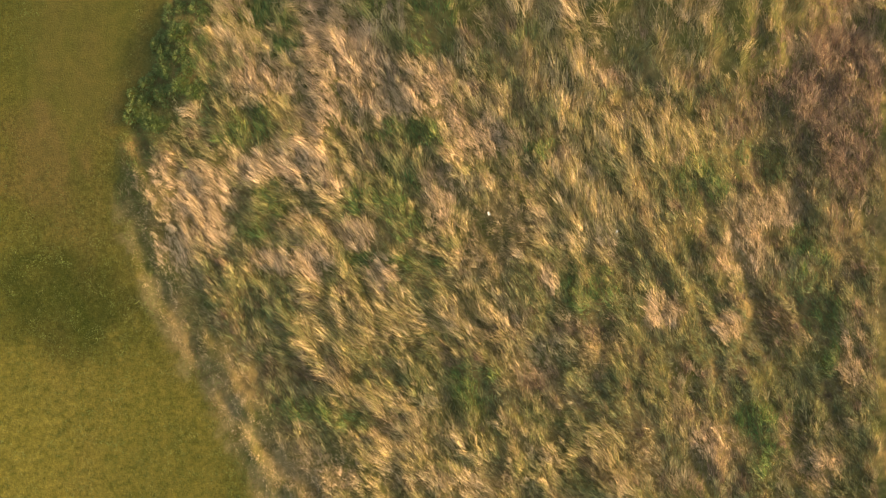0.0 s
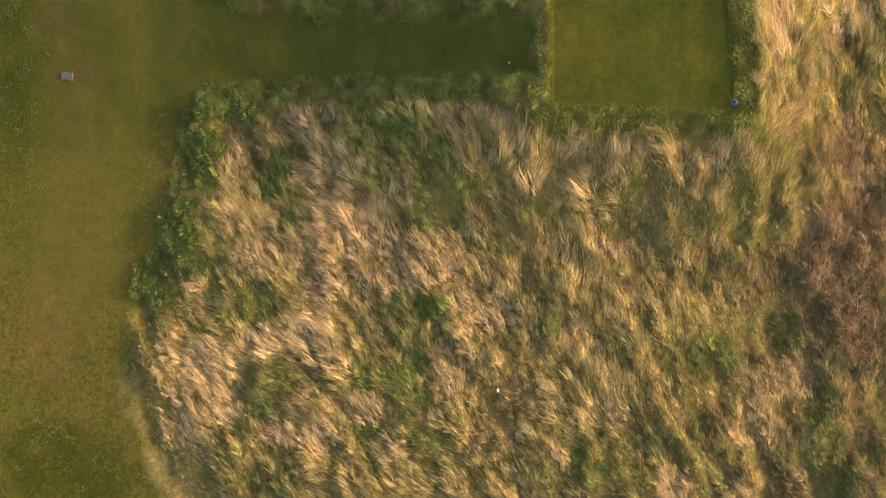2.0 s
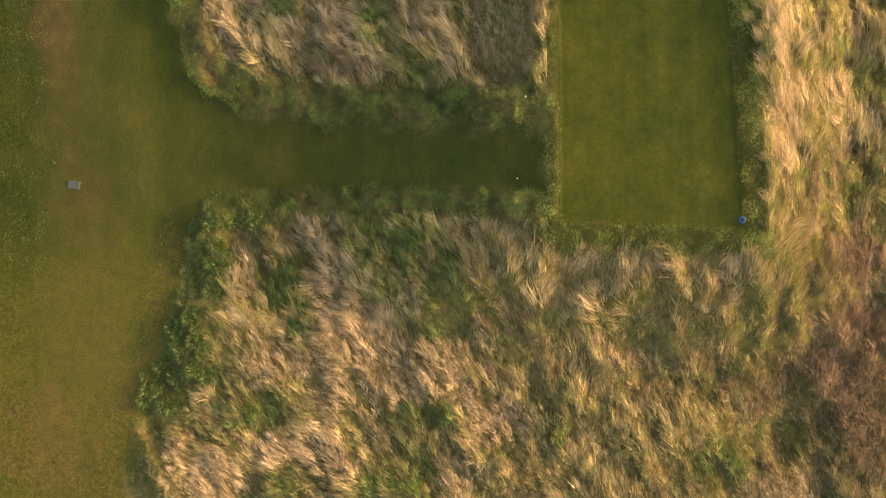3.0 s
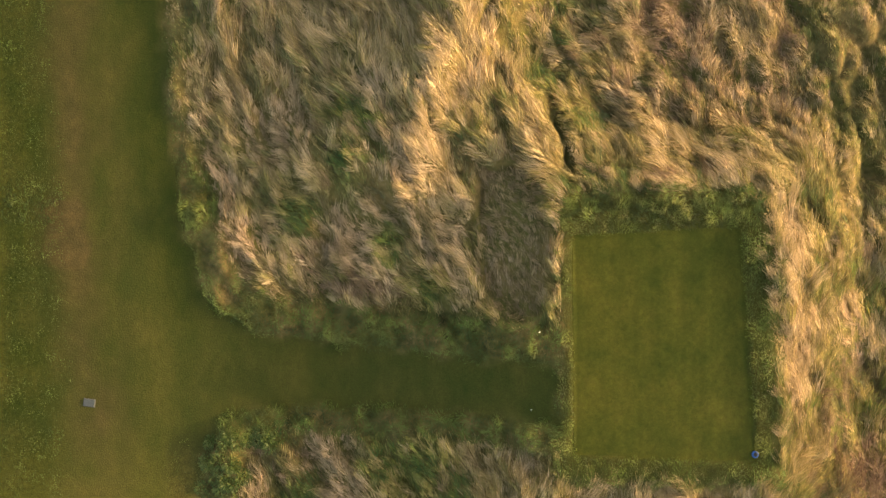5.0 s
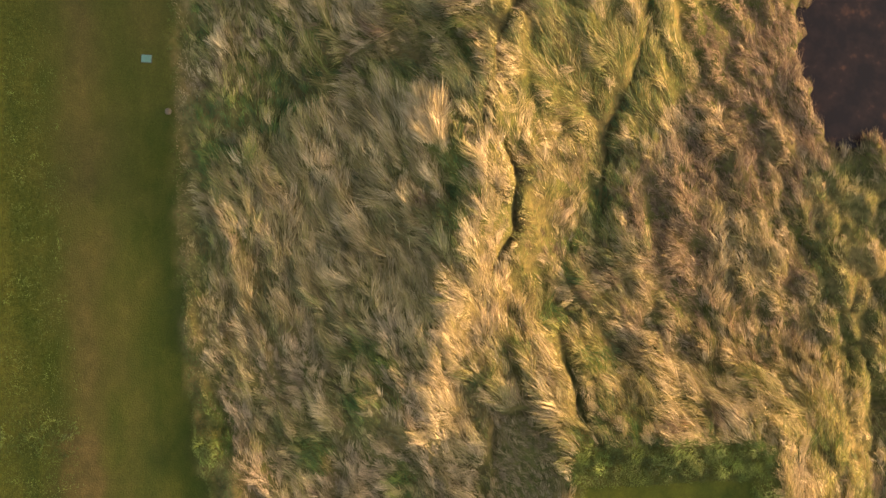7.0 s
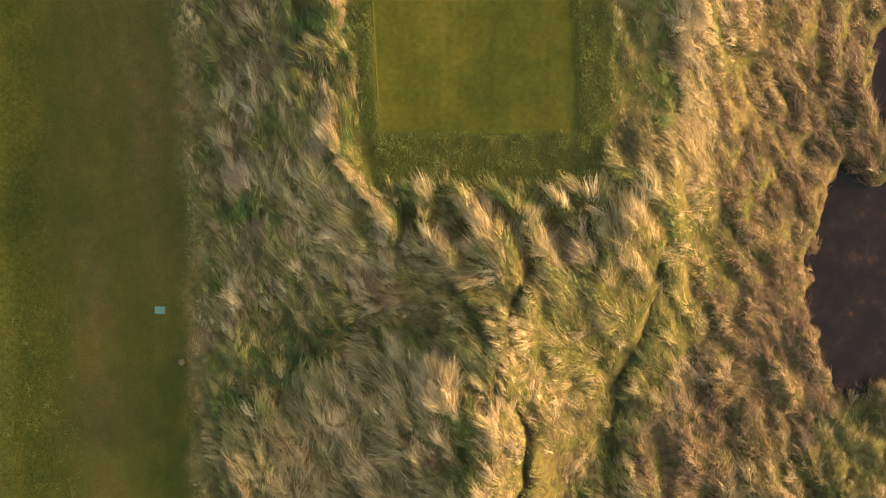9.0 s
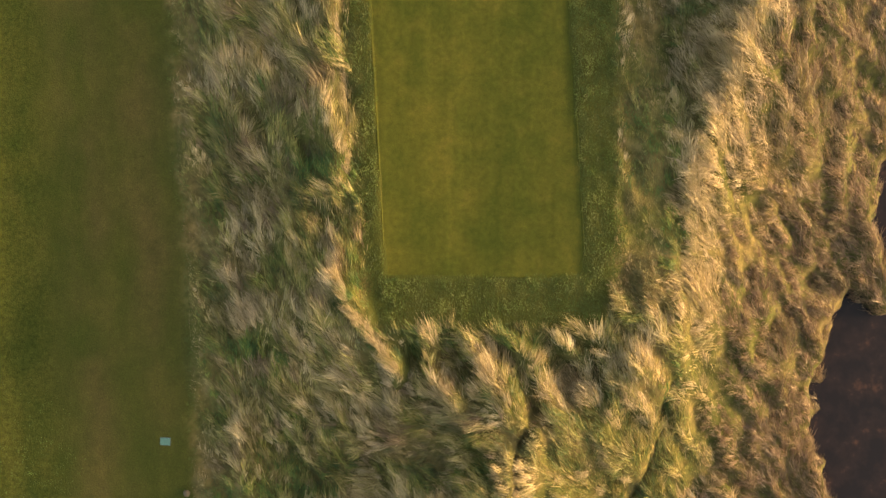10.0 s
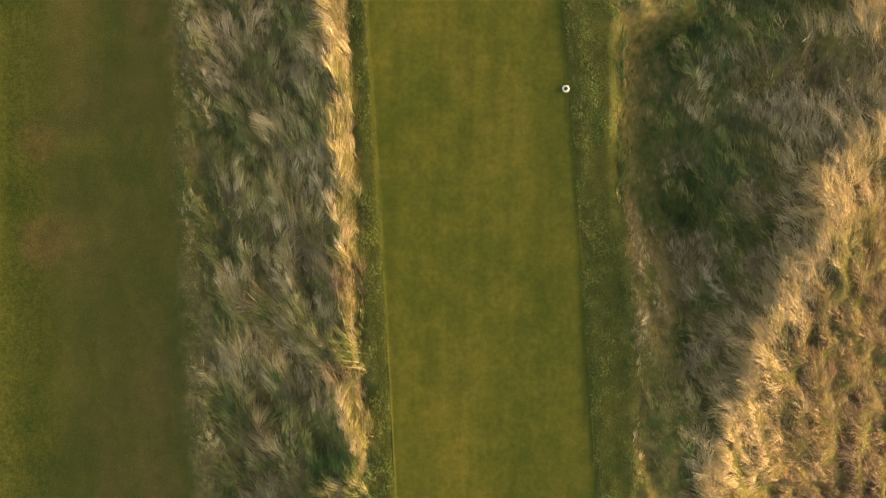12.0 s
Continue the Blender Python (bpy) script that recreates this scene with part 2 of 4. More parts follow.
def attribute(nodes, name):
    n = nodes.new("ShaderNodeAttribute")
    n.attribute_name = name
    return n


def blend(nodes, links, kind, fac, a, b):
    n = nodes.new("ShaderNodeMix")
    n.data_type, n.blend_type = "RGBA", kind
    for socket, value in ((n.inputs[0], fac), (n.inputs[6], a), (n.inputs[7], b)):
        if hasattr(value, "links"):
            links.new(value, socket)
        elif isinstance(value, tuple):
            socket.default_value = (*value, 1)
        else:
            socket.default_value = value
    return n.outputs[2]


def grass_material(name, stops, rust=(0.215, 0.13, 0.09), through_light=0.35):
    """Blades: colour by how dry each one is, with rust-brown dead stalks, thin enough to let some light through."""
    m, nodes, links = material(name)
    dry, tone, dead = attribute(nodes, "dry"), attribute(nodes, "tone"), attribute(nodes, "dead")
    r = colour_ramp(nodes, stops)
    links.new(dry.outputs["Fac"], r.inputs[0])
    c = blend(nodes, links, "MIX", attribute(nodes, "blush").outputs["Fac"], r.outputs[0], (0.62, 0.445, 0.32))
    c = blend(nodes, links, "MIX", dead.outputs["Fac"], c, rust)
    shade = nodes.new("ShaderNodeVectorMath")
    shade.operation = "SCALE"
    links.new(c, shade.inputs[0])
    links.new(tone.outputs["Fac"], shade.inputs["Scale"])
    diffuse, translucent, gloss = nodes.new("ShaderNodeBsdfDiffuse"), nodes.new("ShaderNodeBsdfTranslucent"), node(nodes, "ShaderNodeBsdfGlossy", Roughness=0.5)
    mix, mix2, out = node(nodes, "ShaderNodeMixShader", Fac=through_light), node(nodes, "ShaderNodeMixShader", Fac=0.03), nodes.new("ShaderNodeOutputMaterial")
    links.new(shade.outputs[0], diffuse.inputs["Color"])
    links.new(shade.outputs[0], translucent.inputs["Color"])
    links.new(diffuse.outputs[0], mix.inputs[1])
    links.new(translucent.outputs[0], mix.inputs[2])
    links.new(mix.outputs[0], mix2.inputs[1])
    links.new(gloss.outputs[0], mix2.inputs[2])
    links.new(mix2.outputs[0], out.inputs[0])
    return m


DRY_STOPS = [(0.0, (0.072, 0.155, 0.042)), (0.28, (0.19, 0.215, 0.05)), (0.52, (0.355, 0.30, 0.105)), (0.76, (0.497, 0.381, 0.193)), (1.0, (0.62, 0.487, 0.31))]
mat_grass = grass_material("rough_grass_blades", DRY_STOPS)
mat_turf_blades = grass_material("collar_grass_blades", [(0.0, (0.066, 0.104, 0.02)), (0.5, (0.105, 0.122, 0.026)), (1.0, (0.145, 0.138, 0.038))], through_light=0.2)


def noise_node(nodes, links, size, detail=3.0, stretch=None, rough=0.55):
    """Object-space noise with features of that size in metres."""
    coord = nodes.new("ShaderNodeTexCoord")
    source = coord.outputs["Object"]
    if stretch:
        mapping = nodes.new("ShaderNodeMapping")
        mapping.inputs["Scale"].default_value = stretch
        links.new(source, mapping.inputs[0])
        source = mapping.outputs[0]
    n = node(nodes, "ShaderNodeTexNoise", Scale=1.0 / size, Detail=detail, Roughness=rough)
    links.new(source, n.inputs["Vector"])
    return n.outputs[0]


def stretched(nodes, links, value, a, b):
    n = nodes.new("ShaderNodeMapRange")
    n.inputs["From Min"].default_value, n.inputs["From Max"].default_value = a, b
    links.new(value, n.inputs["Value"])
    return n.outputs[0]


def finish(nodes, links, colour, rough, bump_from, strength, distance, specular=0.15):
    bsdf, out, bump = node(nodes, "ShaderNodeBsdfPrincipled", Roughness=rough), nodes.new("ShaderNodeOutputMaterial"), node(nodes, "ShaderNodeBump", Strength=strength, Distance=distance)
    bsdf.inputs["Specular IOR Level"].default_value = specular
    links.new(colour, bsdf.inputs["Base Color"])
    links.new(bump_from, bump.inputs["Height"])
    links.new(bump.outputs[0], bsdf.inputs["Normal"])
    links.new(bsdf.outputs[0], out.inputs[0])


def ground_material():
    """Thatch and soil under the rough, mown grass with a worn track on the lane."""
    m, nodes, links = material("ground_turf_and_thatch")
    lane, worn, mud = attribute(nodes, "lane"), attribute(nodes, "worn"), attribute(nodes, "mud")
    thatch = colour_ramp(nodes, [(0.3, (0.075, 0.062, 0.024)), (0.55, (0.15, 0.115, 0.05)), (0.8, (0.24, 0.17, 0.085))])
    links.new(noise_node(nodes, links, 0.22, 5.0), thatch.inputs[0])
    tufty = colour_ramp(nodes, [(0.4, (0.62, 0.80, 0.52)), (0.6, (1.1, 1.05, 1.0))])
    links.new(noise_node(nodes, links, 1.9, 5.0, None, 0.65), tufty.inputs[0])
    soil = blend(nodes, links, "MULTIPLY", 1.0, thatch.outputs[0], tufty.outputs[0])
    turf = colour_ramp(nodes, [(0.25, (0.027, 0.042, 0.008)), (0.5, (0.045, 0.052, 0.011)), (0.75, (0.076, 0.070, 0.017))])
    links.new(noise_node(nodes, links, 0.9, 6.0, (1.0, 0.55, 1.0), 0.68), turf.inputs[0])
    bare = colour_ramp(nodes, [(0.3, (0.055, 0.046, 0.016)), (0.7, (0.094, 0.067, 0.025))])
    links.new(noise_node(nodes, links, 0.5, 5.0), bare.inputs[0])
    patchy = stretched(nodes, links, noise_node(nodes, links, 1.6, 4.0, (1.0, 0.45, 1.0)), 0.35, 0.65)
    wear = nodes.new("ShaderNodeMath")
    wear.operation = "MULTIPLY"
    links.new(worn.outputs["Fac"], wear.inputs[0])
    links.new(patchy, wear.inputs[1])
    mown = blend(nodes, links, "MIX", wear.outputs[0], turf.outputs[0], bare.outputs[0])
    mown = blend(nodes, links, "MULTIPLY", attribute(nodes, "lush").outputs["Fac"], mown, (0.62, 0.76, 0.55))
    gilt = colour_ramp(nodes, [(0.3, (0.10, 0.098, 0.016)), (0.7, (0.25, 0.20, 0.045))])
    links.new(noise_node(nodes, links, 0.3, 5.0, None, 0.7), gilt.inputs[0])
    mown = blend(nodes, links, "MIX", attribute(nodes, "golden").outputs["Fac"], mown, gilt.outputs[0])
    grain = stretched(nodes, links, noise_node(nodes, links, 0.035, 2.0), 0.25, 0.75)
    light = colour_ramp(nodes, [(0.0, (0.72, 0.72, 0.72)), (1.0, (1.25, 1.25, 1.25))])
    links.new(grain, light.inputs[0])
    mown = blend(nodes, links, "MULTIPLY", 1.0, mown, light.outputs[0])
    mottle = colour_ramp(nodes, [(0.36, (0.68, 0.70, 0.58)), (0.64, (1.25, 1.2, 1.15))])
    links.new(noise_node(nodes, links, 0.14, 5.0, None, 0.72), mottle.inputs[0])
    mown = blend(nodes, links, "MULTIPLY", attribute(nodes, "coarse").outputs["Fac"], mown, mottle.outputs[0])
    c = blend(nodes, links, "MIX", lane.outputs["Fac"], soil, mown)
    pale = colour_ramp(nodes, [(0.3, (0.13, 0.105, 0.05)), (0.5, (0.24, 0.185, 0.105)), (0.7, (0.36, 0.27, 0.165))])
    links.new(noise_node(nodes, links, 0.12, 4.0, None, 0.65), pale.inputs[0])
    c = blend(nodes, links, "MIX", attribute(nodes, "litter").outputs["Fac"], c, pale.outputs[0])
    c = blend(nodes, links, "MIX", mud.outputs["Fac"], c, (0.02, 0.015, 0.014))
    finish(nodes, links, c, 0.95, noise_node(nodes, links, 0.05, 4.0), 0.9, 0.02)
    return m


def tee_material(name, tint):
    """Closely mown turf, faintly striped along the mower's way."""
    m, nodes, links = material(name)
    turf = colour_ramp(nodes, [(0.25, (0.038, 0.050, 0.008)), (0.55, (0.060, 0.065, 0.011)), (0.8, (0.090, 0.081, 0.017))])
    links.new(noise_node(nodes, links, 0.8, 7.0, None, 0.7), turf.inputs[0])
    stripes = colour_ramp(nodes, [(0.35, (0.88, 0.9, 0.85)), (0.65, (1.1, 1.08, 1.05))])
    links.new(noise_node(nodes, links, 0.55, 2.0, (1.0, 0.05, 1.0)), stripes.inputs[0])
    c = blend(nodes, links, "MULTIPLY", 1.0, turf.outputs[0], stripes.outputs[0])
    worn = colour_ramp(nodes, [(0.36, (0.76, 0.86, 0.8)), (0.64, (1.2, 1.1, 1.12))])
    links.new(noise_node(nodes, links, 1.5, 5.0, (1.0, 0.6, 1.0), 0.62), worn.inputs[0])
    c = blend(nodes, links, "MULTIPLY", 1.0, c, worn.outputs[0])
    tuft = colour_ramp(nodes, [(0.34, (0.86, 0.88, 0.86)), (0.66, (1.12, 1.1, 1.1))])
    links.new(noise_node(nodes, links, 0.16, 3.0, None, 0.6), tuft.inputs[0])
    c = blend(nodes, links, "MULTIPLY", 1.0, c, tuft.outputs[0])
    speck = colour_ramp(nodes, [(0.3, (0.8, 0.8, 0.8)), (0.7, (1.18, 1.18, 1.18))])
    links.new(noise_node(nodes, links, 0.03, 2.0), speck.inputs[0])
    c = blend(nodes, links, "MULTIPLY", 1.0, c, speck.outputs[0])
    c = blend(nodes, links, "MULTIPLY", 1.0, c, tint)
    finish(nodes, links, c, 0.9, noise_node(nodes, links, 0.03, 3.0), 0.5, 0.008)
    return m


def water_material():
    m, nodes, links = material("dark_peaty_water")
    depth = colour_ramp(nodes, [(0.42, (0.013, 0.010, 0.012)), (0.60, (0.021, 0.014, 0.015)), (0.72, (0.06, 0.03, 0.022))])
    links.new(noise_node(nodes, links, 0.7, 5.0, None, 0.6), depth.inputs[0])
    finish(nodes, links, depth.outputs[0], 0.12, noise_node(nodes, links, 0.25, 2.0), 0.06, 0.02, 0.17)
    return m


mat_ground, mat_water = ground_material(), water_material()
# The same turf in two tints: darker and slightly greener for the small tee.
mat_tee_north, mat_tee_south = tee_material("mown_turf_paler", (1.07, 1.04, 1.04)), tee_material("mown_turf_darker", (0.81, 0.87, 0.81))


# ---- mesh building ----
def link_mesh(name, verts, faces, mat, parent=None, smooth=False):
    """A mesh object from arrays; the faces all have the same number of corners."""
    mesh = bpy.data.meshes.new(name)
    n, k = faces.shape
    mesh.vertices.add(len(verts))
    mesh.vertices.foreach_set("co", np.ascontiguousarray(verts, np.float32).ravel())
    mesh.loops.add(n * k)
    mesh.loops.foreach_set("vertex_index", np.ascontiguousarray(faces, np.int32).ravel())
    mesh.polygons.add(n)
    mesh.polygons.foreach_set("loop_start", np.arange(0, n * k, k, dtype=np.int32))
    mesh.polygons.foreach_set("loop_total", np.full(n, k, np.int32))
    mesh.polygons.foreach_set("use_smooth", np.full(n, smooth))
    mesh.update(calc_edges=True)
    mesh.materials.append(mat)
    ob = new(name, mesh)
    ob.parent = parent
    return ob


def carry(ob, name, values, domain):
    a = ob.data.attributes.new(name, "FLOAT", domain)
    a.data.foreach_set("value", np.ascontiguousarray(values, np.float32))


def spaced(inner, outer, step):
    """Grid lines: even inside, ever wider out to the horizon."""
    lines = list(np.arange(inner[0], inner[1] + step / 2, step))
    for end, sign in ((0, -1), (1, 1)):
        gap, at = step, lines[0] if sign < 0 else lines[-1]
        while abs(at) < outer:
            gap *= 1.35
            at += sign * gap
            lines.append(at)
        lines.sort()
    return np.array(lines)


def build_ground():
    gx, gy = spaced((-18.0, 15.6), 900, 0.16), spaced((-9.5, 56.5), 900, 0.16)
    x, y = np.meshgrid(gx, gy)
    shape = x.shape
    x, y = x.ravel(), y.ravel()
    verts = np.column_stack((x, y, height(x, y)))
    i = np.arange(shape[0] * shape[1]).reshape(shape)
    faces = np.stack((i[:-1, :-1], i[:-1, 1:], i[1:, 1:], i[1:, :-1]), -1).reshape(-1, 4)
    ob = link_mesh("ground", verts, faces, mat_ground, smooth=True)
    mown = np.maximum.reduce([inside(x, y, LANE), inside(x, y, COLLAR_A), inside(x, y, COLLAR_B)])
    carry(ob, "lane", ramp(-0.35, 0.25, mown + 0.5 * (vnoise(x, y, 0.45, 21) - 0.5)), "POINT")
    track = np.where(y > 12, -12.9 - 0.045 * (y - 20), -12.3)
    worn = 0.8 * np.exp(-((x - track) / 1.15) ** 2) * ramp(2, -1, x)
    for px, py, r in ((-15.4, 49.5, 0.8), (-15.2, 46.2, 1.0), (-13.6, 17.0, 1.2), (-13.2, 3.0, 2.0)):
        worn = np.maximum(worn, 1.9 * ramp(1.2, 0.4, np.hypot(x - px, y - py) / r + 0.6 * (vnoise(x, y, 0.7, 22) - 0.5)))
    fringe = np.exp(-((inside(x, y, LANE) - 0.55) / 0.55) ** 2) * ramp(-7, -8.5, x) * ramp(11, 9, y) * ramp(-6, -2, y)
    worn = np.maximum(worn, 0.9 * fringe)
    worn = np.maximum(worn, 0.9 * np.exp(-((inside(x, y, LANE) - 1.0) / 1.1) ** 2) * ramp(28, 35, y) * ramp(-13.5, -12.5, x))
    carry(ob, "worn", np.clip(worn, 0, 1.9), "POINT")
    gold = 0.45 * ramp(1.0, -7.0, y) * (0.45 + 0.55 * ramp(-9, -14, x))
    gold = gold + 0.2 * ramp(11, 8, y) * ramp(-5, -4, -np.abs(x + 12.0))
    outer = np.interp(y, (12, 20, 30, 38, 46, 54), (-15.2, -15.1, -15.7, -15.95, -16.2, -16.4))
    gold = gold + (0.13 + 0.05 * ramp(30, 36, y)) * ramp(0.1, -0.5, x - outer + 0.1 + 0.3 * (vnoise(x, y, 0.8, 25) - 0.5)) * ramp(11, 14, y)
    gold = gold + 0.05 * ramp(26, 31, y) * (0.5 + 0.8 * ramp(-14.0, -12.0, x))
    patch = ramp(1.3, 0.5, np.hypot((x + 12.6) / 2.7, (y + 1.9) / 1.6) + 0.9 * (vnoise(x, y, 0.7, 26) - 0.5))
    gold = gold * (1 - 0.8 * patch)
    carry(ob, "golden", np.clip(gold, 0, 1), "POINT")
    edge = inside(x, y, LANE)
    lush = np.maximum(ramp(-13.4, -14.4, x + 0.03 * (y - 20)) * ramp(6, 9.5, y), ramp(1.9, 0.8, edge) * ramp(-8, -10, x) * ramp(12, 15, y)) * (1 - (0.95 - 0.6 * ramp(-13.0, -14.0, x)) * ramp(26, 31, y))
    lush = lush * (0.6 + 0.8 * (vnoise(x, y, 0.8, 24) - 0.5))
    carry(ob, "lush", np.clip(np.maximum(lush, 0.8 * patch), 0, 1), "POINT")
    carry(ob, "coarse", np.clip(0.15 + 0.85 * ramp(5, 0, y) + 0.7 * fringe + 0.8 * ramp(-14.0, -15.0, x + 0.03 * (y - 20)), 0, 1), "POINT")
    carry(ob, "litter", 0.45 * littered(x, y) * ramp(0.3, 0.7, vnoise(x, y, 0.35, 84)), "POINT")
    carry(ob, "mud", ramp(-0.45, 0.1, pooled(x, y)), "POINT")
    return tagged(ob, "mown green lane and thatch-covered dune ground with worn track", "ground", kind="structure")


def turf_slab(name, corners, mat, label):
    """A flat sheet of close turf a few centimetres proud of its surround, with a rounded rim."""
    bm = bmesh.new()
    ring = []
    for (ax, ay), (bx, by) in zip(corners, corners[1:] + corners[:1]):
        n = max(2, int(math.hypot(bx - ax, by - ay) / 0.35))
        for k in range(n):
            ring.append((ax + (bx - ax) * k / n, ay + (by - ay) * k / n))
    cx, cy = sum(p[0] for p in ring) / len(ring), sum(p[1] for p in ring) / len(ring)
    rings = []
    for inset, lift in ((-0.14, 0.010), (-0.05, 0.022), (0.0, 0.018), (0.05, 0.004), (0.14, 0.0)):
        layer = []
        for px, py in ring:
            wob = 0.025 * (noise.noise((px * 1.3, py * 1.3, 4.0)))
            d = math.hypot(px - cx, py - cy)
            qx, qy = px + (cx - px) / d * (inset + wob), py + (cy - py) / d * (inset + wob)
            layer.append(bm.verts.new((qx, qy, float(height(np.array([qx]), np.array([qy]), False)[0]) + lift)))
        rings.append(layer)
    for a, b in zip(rings, rings[1:]):
        for k in range(len(a)):
            bm.faces.new((a[k], a[(k + 1) % len(a)], b[(k + 1) % len(a)], b[k]))
    bm.faces.new(rings[-1])
    bmesh.ops.triangulate(bm, faces=[f for f in bm.faces if len(f.verts) > 4])
    for f in bm.faces:
        f.smooth = True
    mesh = bpy.data.meshes.new(name)
    bm.to_mesh(mesh)
    bm.free()
    mesh.materials.append(mat)
    return tagged(new(name, mesh), label, "tee", kind="structure")


def build_pond(corners, centre):
    """A level sheet of water that runs in under its banks."""
    bm = bmesh.new()
    bm.faces.new([bm.verts.new((centre[0] + (px - centre[0]) * 1.15, centre[1] + (py - centre[1]) * 1.12, -0.22)) for px, py in corners])
    bmesh.ops.triangulate(bm, faces=bm.faces[:])
    mesh = bpy.data.meshes.new("water")
    bm.to_mesh(mesh)
    bm.free()
    mesh.materials.append(mat_water)
    return tagged(new("water", mesh), "still dark peaty pool below the grass bank", "water", kind="structure")


build_ground()
turf_slab("tee_south", TEE_A, mat_tee_south, "small rectangular tee of closely mown olive-green turf")
turf_slab("tee_north", TEE_B, mat_tee_north, "long raised tee of closely mown, faintly striped turf")
build_pond(POOL_LOW, (15.8, 31.3))
build_pond(POOL_HIGH, (15.8, 39.4))

# ---- vegetation ----
# Where each kind of growth stands out: x, y, radius along x, radius along y
TAN = [
    (-8.0, 1.7, 1.1, 1.0), (-9.6, 2.0, 0.8, 0.6), (-9.0, 0.0, 0.7, 0.9), (-7.5, 0.6, 0.6, 0.6), (-5.7, 2.6, 1.3, 0.6), (-4.4, 2.8, 0.6, 0.7),
    (-2.7, 0.2, 0.5, 0.6), (-1.9, -0.9, 0.5, 0.6), (-4.2, -0.5, 0.6, 0.6), (-5.5, -0.5, 0.7, 0.4), (7.5, -2.2, 0.6, 0.6), (9.8, -2.8, 0.6, 0.5),
    (3.6, -1.3, 0.3, 0.5), (-1.3, 20.1, 0.5, 1.1), (-1.9, 28.7, 0.4, 0.9), (0.3, 26.7, 0.6, 1.1), (0.1, 24.9, 0.5, 1.1), (-0.2, 22.2, 0.8, 1.3),
    (-5.3, 36.4, 0.15, 0.9), (-4.5, 34.75, 0.3, 0.3), (-3.8, 33.7, 0.25, 0.6), (-0.3, 33.3, 0.5, 0.7), (2.0, 32.7, 0.7, 0.7), (6.2, 36.5, 0.5, 1.4),
]
TAN += [
    (7.0, 41.2, 0.9, 1.4), (-1.9, 28.3, 0.5, 1.0), (6.3, 39.6, 0.9, 0.7), (9.5, 47.9, 0.7, 1.0), (8.1, 44.3, 0.5, 1.0),
    (7.4, 42.5, 0.5, 0.9), (10.0, 52.5, 1.0, 0.6), (6.0, 52.1, 0.9, 0.3), (-6.0, 47.1, 0.3, 0.3), (-6.3, 44.0, 0.3, 0.3),
    (-9.5, 42.2, 0.9, 0.4), (2.7, 16.0, 0.15, 2.0), (-0.35, 16.2, 0.3, 1.9), (0.35, 26.2, 0.5, 1.5), (9.95, 16.5, 0.6, 1.6), (10.2, 13.5, 0.6, 1.5),
    (6.2, 51.9, 0.8, 0.4), (8.0, 49.9, 0.5, 0.9), (7.2, 50.7, 0.9, 0.5), (3.5, 44.4, 0.6, 1.3), (3.5, 46.3, 0.4, 0.8), (3.9, 43.1, 0.6, 0.8),
]
PINK = [
    (-5.8, 5.8, 0.9, 0.8), (-4.1, 5.4, 0.9, 1.1), (-3.9, 4.2, 0.6, 0.6), (-3.4, 7.1, 1.1, 0.8), (-1.7, 4.8, 1.1, 0.8), (-0.4, 5.6, 0.8, 0.7),
    (-1.9, 4.2, 0.4, 0.3), (1.4, 3.5, 1.0, 0.7), (-0.1, 1.7, 0.6, 1.0), (0.1, 4.5, 0.4, 1.1), (10.3, 0.0, 0.7, 1.5), (11.4, 1.3, 0.9, 0.7),
    (9.6, -6.7, 1.1, 0.7), (12.9, -7.6, 0.9, 0.6), (14.0, -3.7, 0.6, 1.1), (-4.5, 9.9, 0.9, 0.6), (-4.0, 8.1, 0.6, 1.1), (-7.3, 8.4, 0.5, 0.6),
    (-3.1, 6.1, 1.5, 0.9), (12.4, 13.2, 0.7, 1.3), (-8.4, 18.2, 0.9, 1.3), (-7.5, 16.6, 1.1, 0.9), (-6.6, 20.4, 1.1, 1.1), (-4.0, 16.8, 1.1, 0.9),
]
PINK += [
    (-2.7, 17.3, 1.1, 1.1), (-2.6, 19.2, 0.7, 1.1), (-1.3, 17.5, 0.5, 1.5), (-10.0, 32.0, 0.3, 1.7), (-9.8, 29.5, 0.3, 1.0), (-3.2, 32.7, 0.5, 0.5),
    (-8.3, 34.8, 0.5, 0.5), (4.3, 46.0, 0.9, 0.7), (3.7, 44.2, 0.7, 1.0), (7.1, 45.8, 0.4, 0.3), (-9.6, 51.5, 0.5, 0.5),
]
GOLD = [
    (4.9, 1.3, 1.3, 1.1), (5.9, 3.5, 1.1, 0.7), (3.6, 1.9, 0.7, 0.6), (-3.4, -2.8, 1.3, 0.8), (-1.6, -2.2, 1.1, 0.7), (7.5, 3.7, 1.1, 0.7),
    (0.7, -2.2, 1.1, 0.7), (4.0, 5.4, 0.9, 1.1), (-2.5, -5.2, 1.1, 0.5), (-1.6, -7.2, 1.1, 0.5), (5.5, -6.7, 0.6, 0.6), (8.6, -6.3, 0.9, 0.5),
    (10.0, 9.6, 0.6, 0.6), (9.8, 15.5, 0.7, 0.9), (11.3, 13.9, 0.7, 1.3), (0.1, 22.1, 0.7, 1.3), (1.6, 20.6, 0.9, 0.5),
    (2.3, 19.3, 0.7, 0.5), (4.7, 19.9, 2.0, 0.7), (7.4, 20.1, 1.3, 0.7), (9.6, 17.7, 0.6, 1.5), (10.0, 15.2, 0.6, 1.1),
]
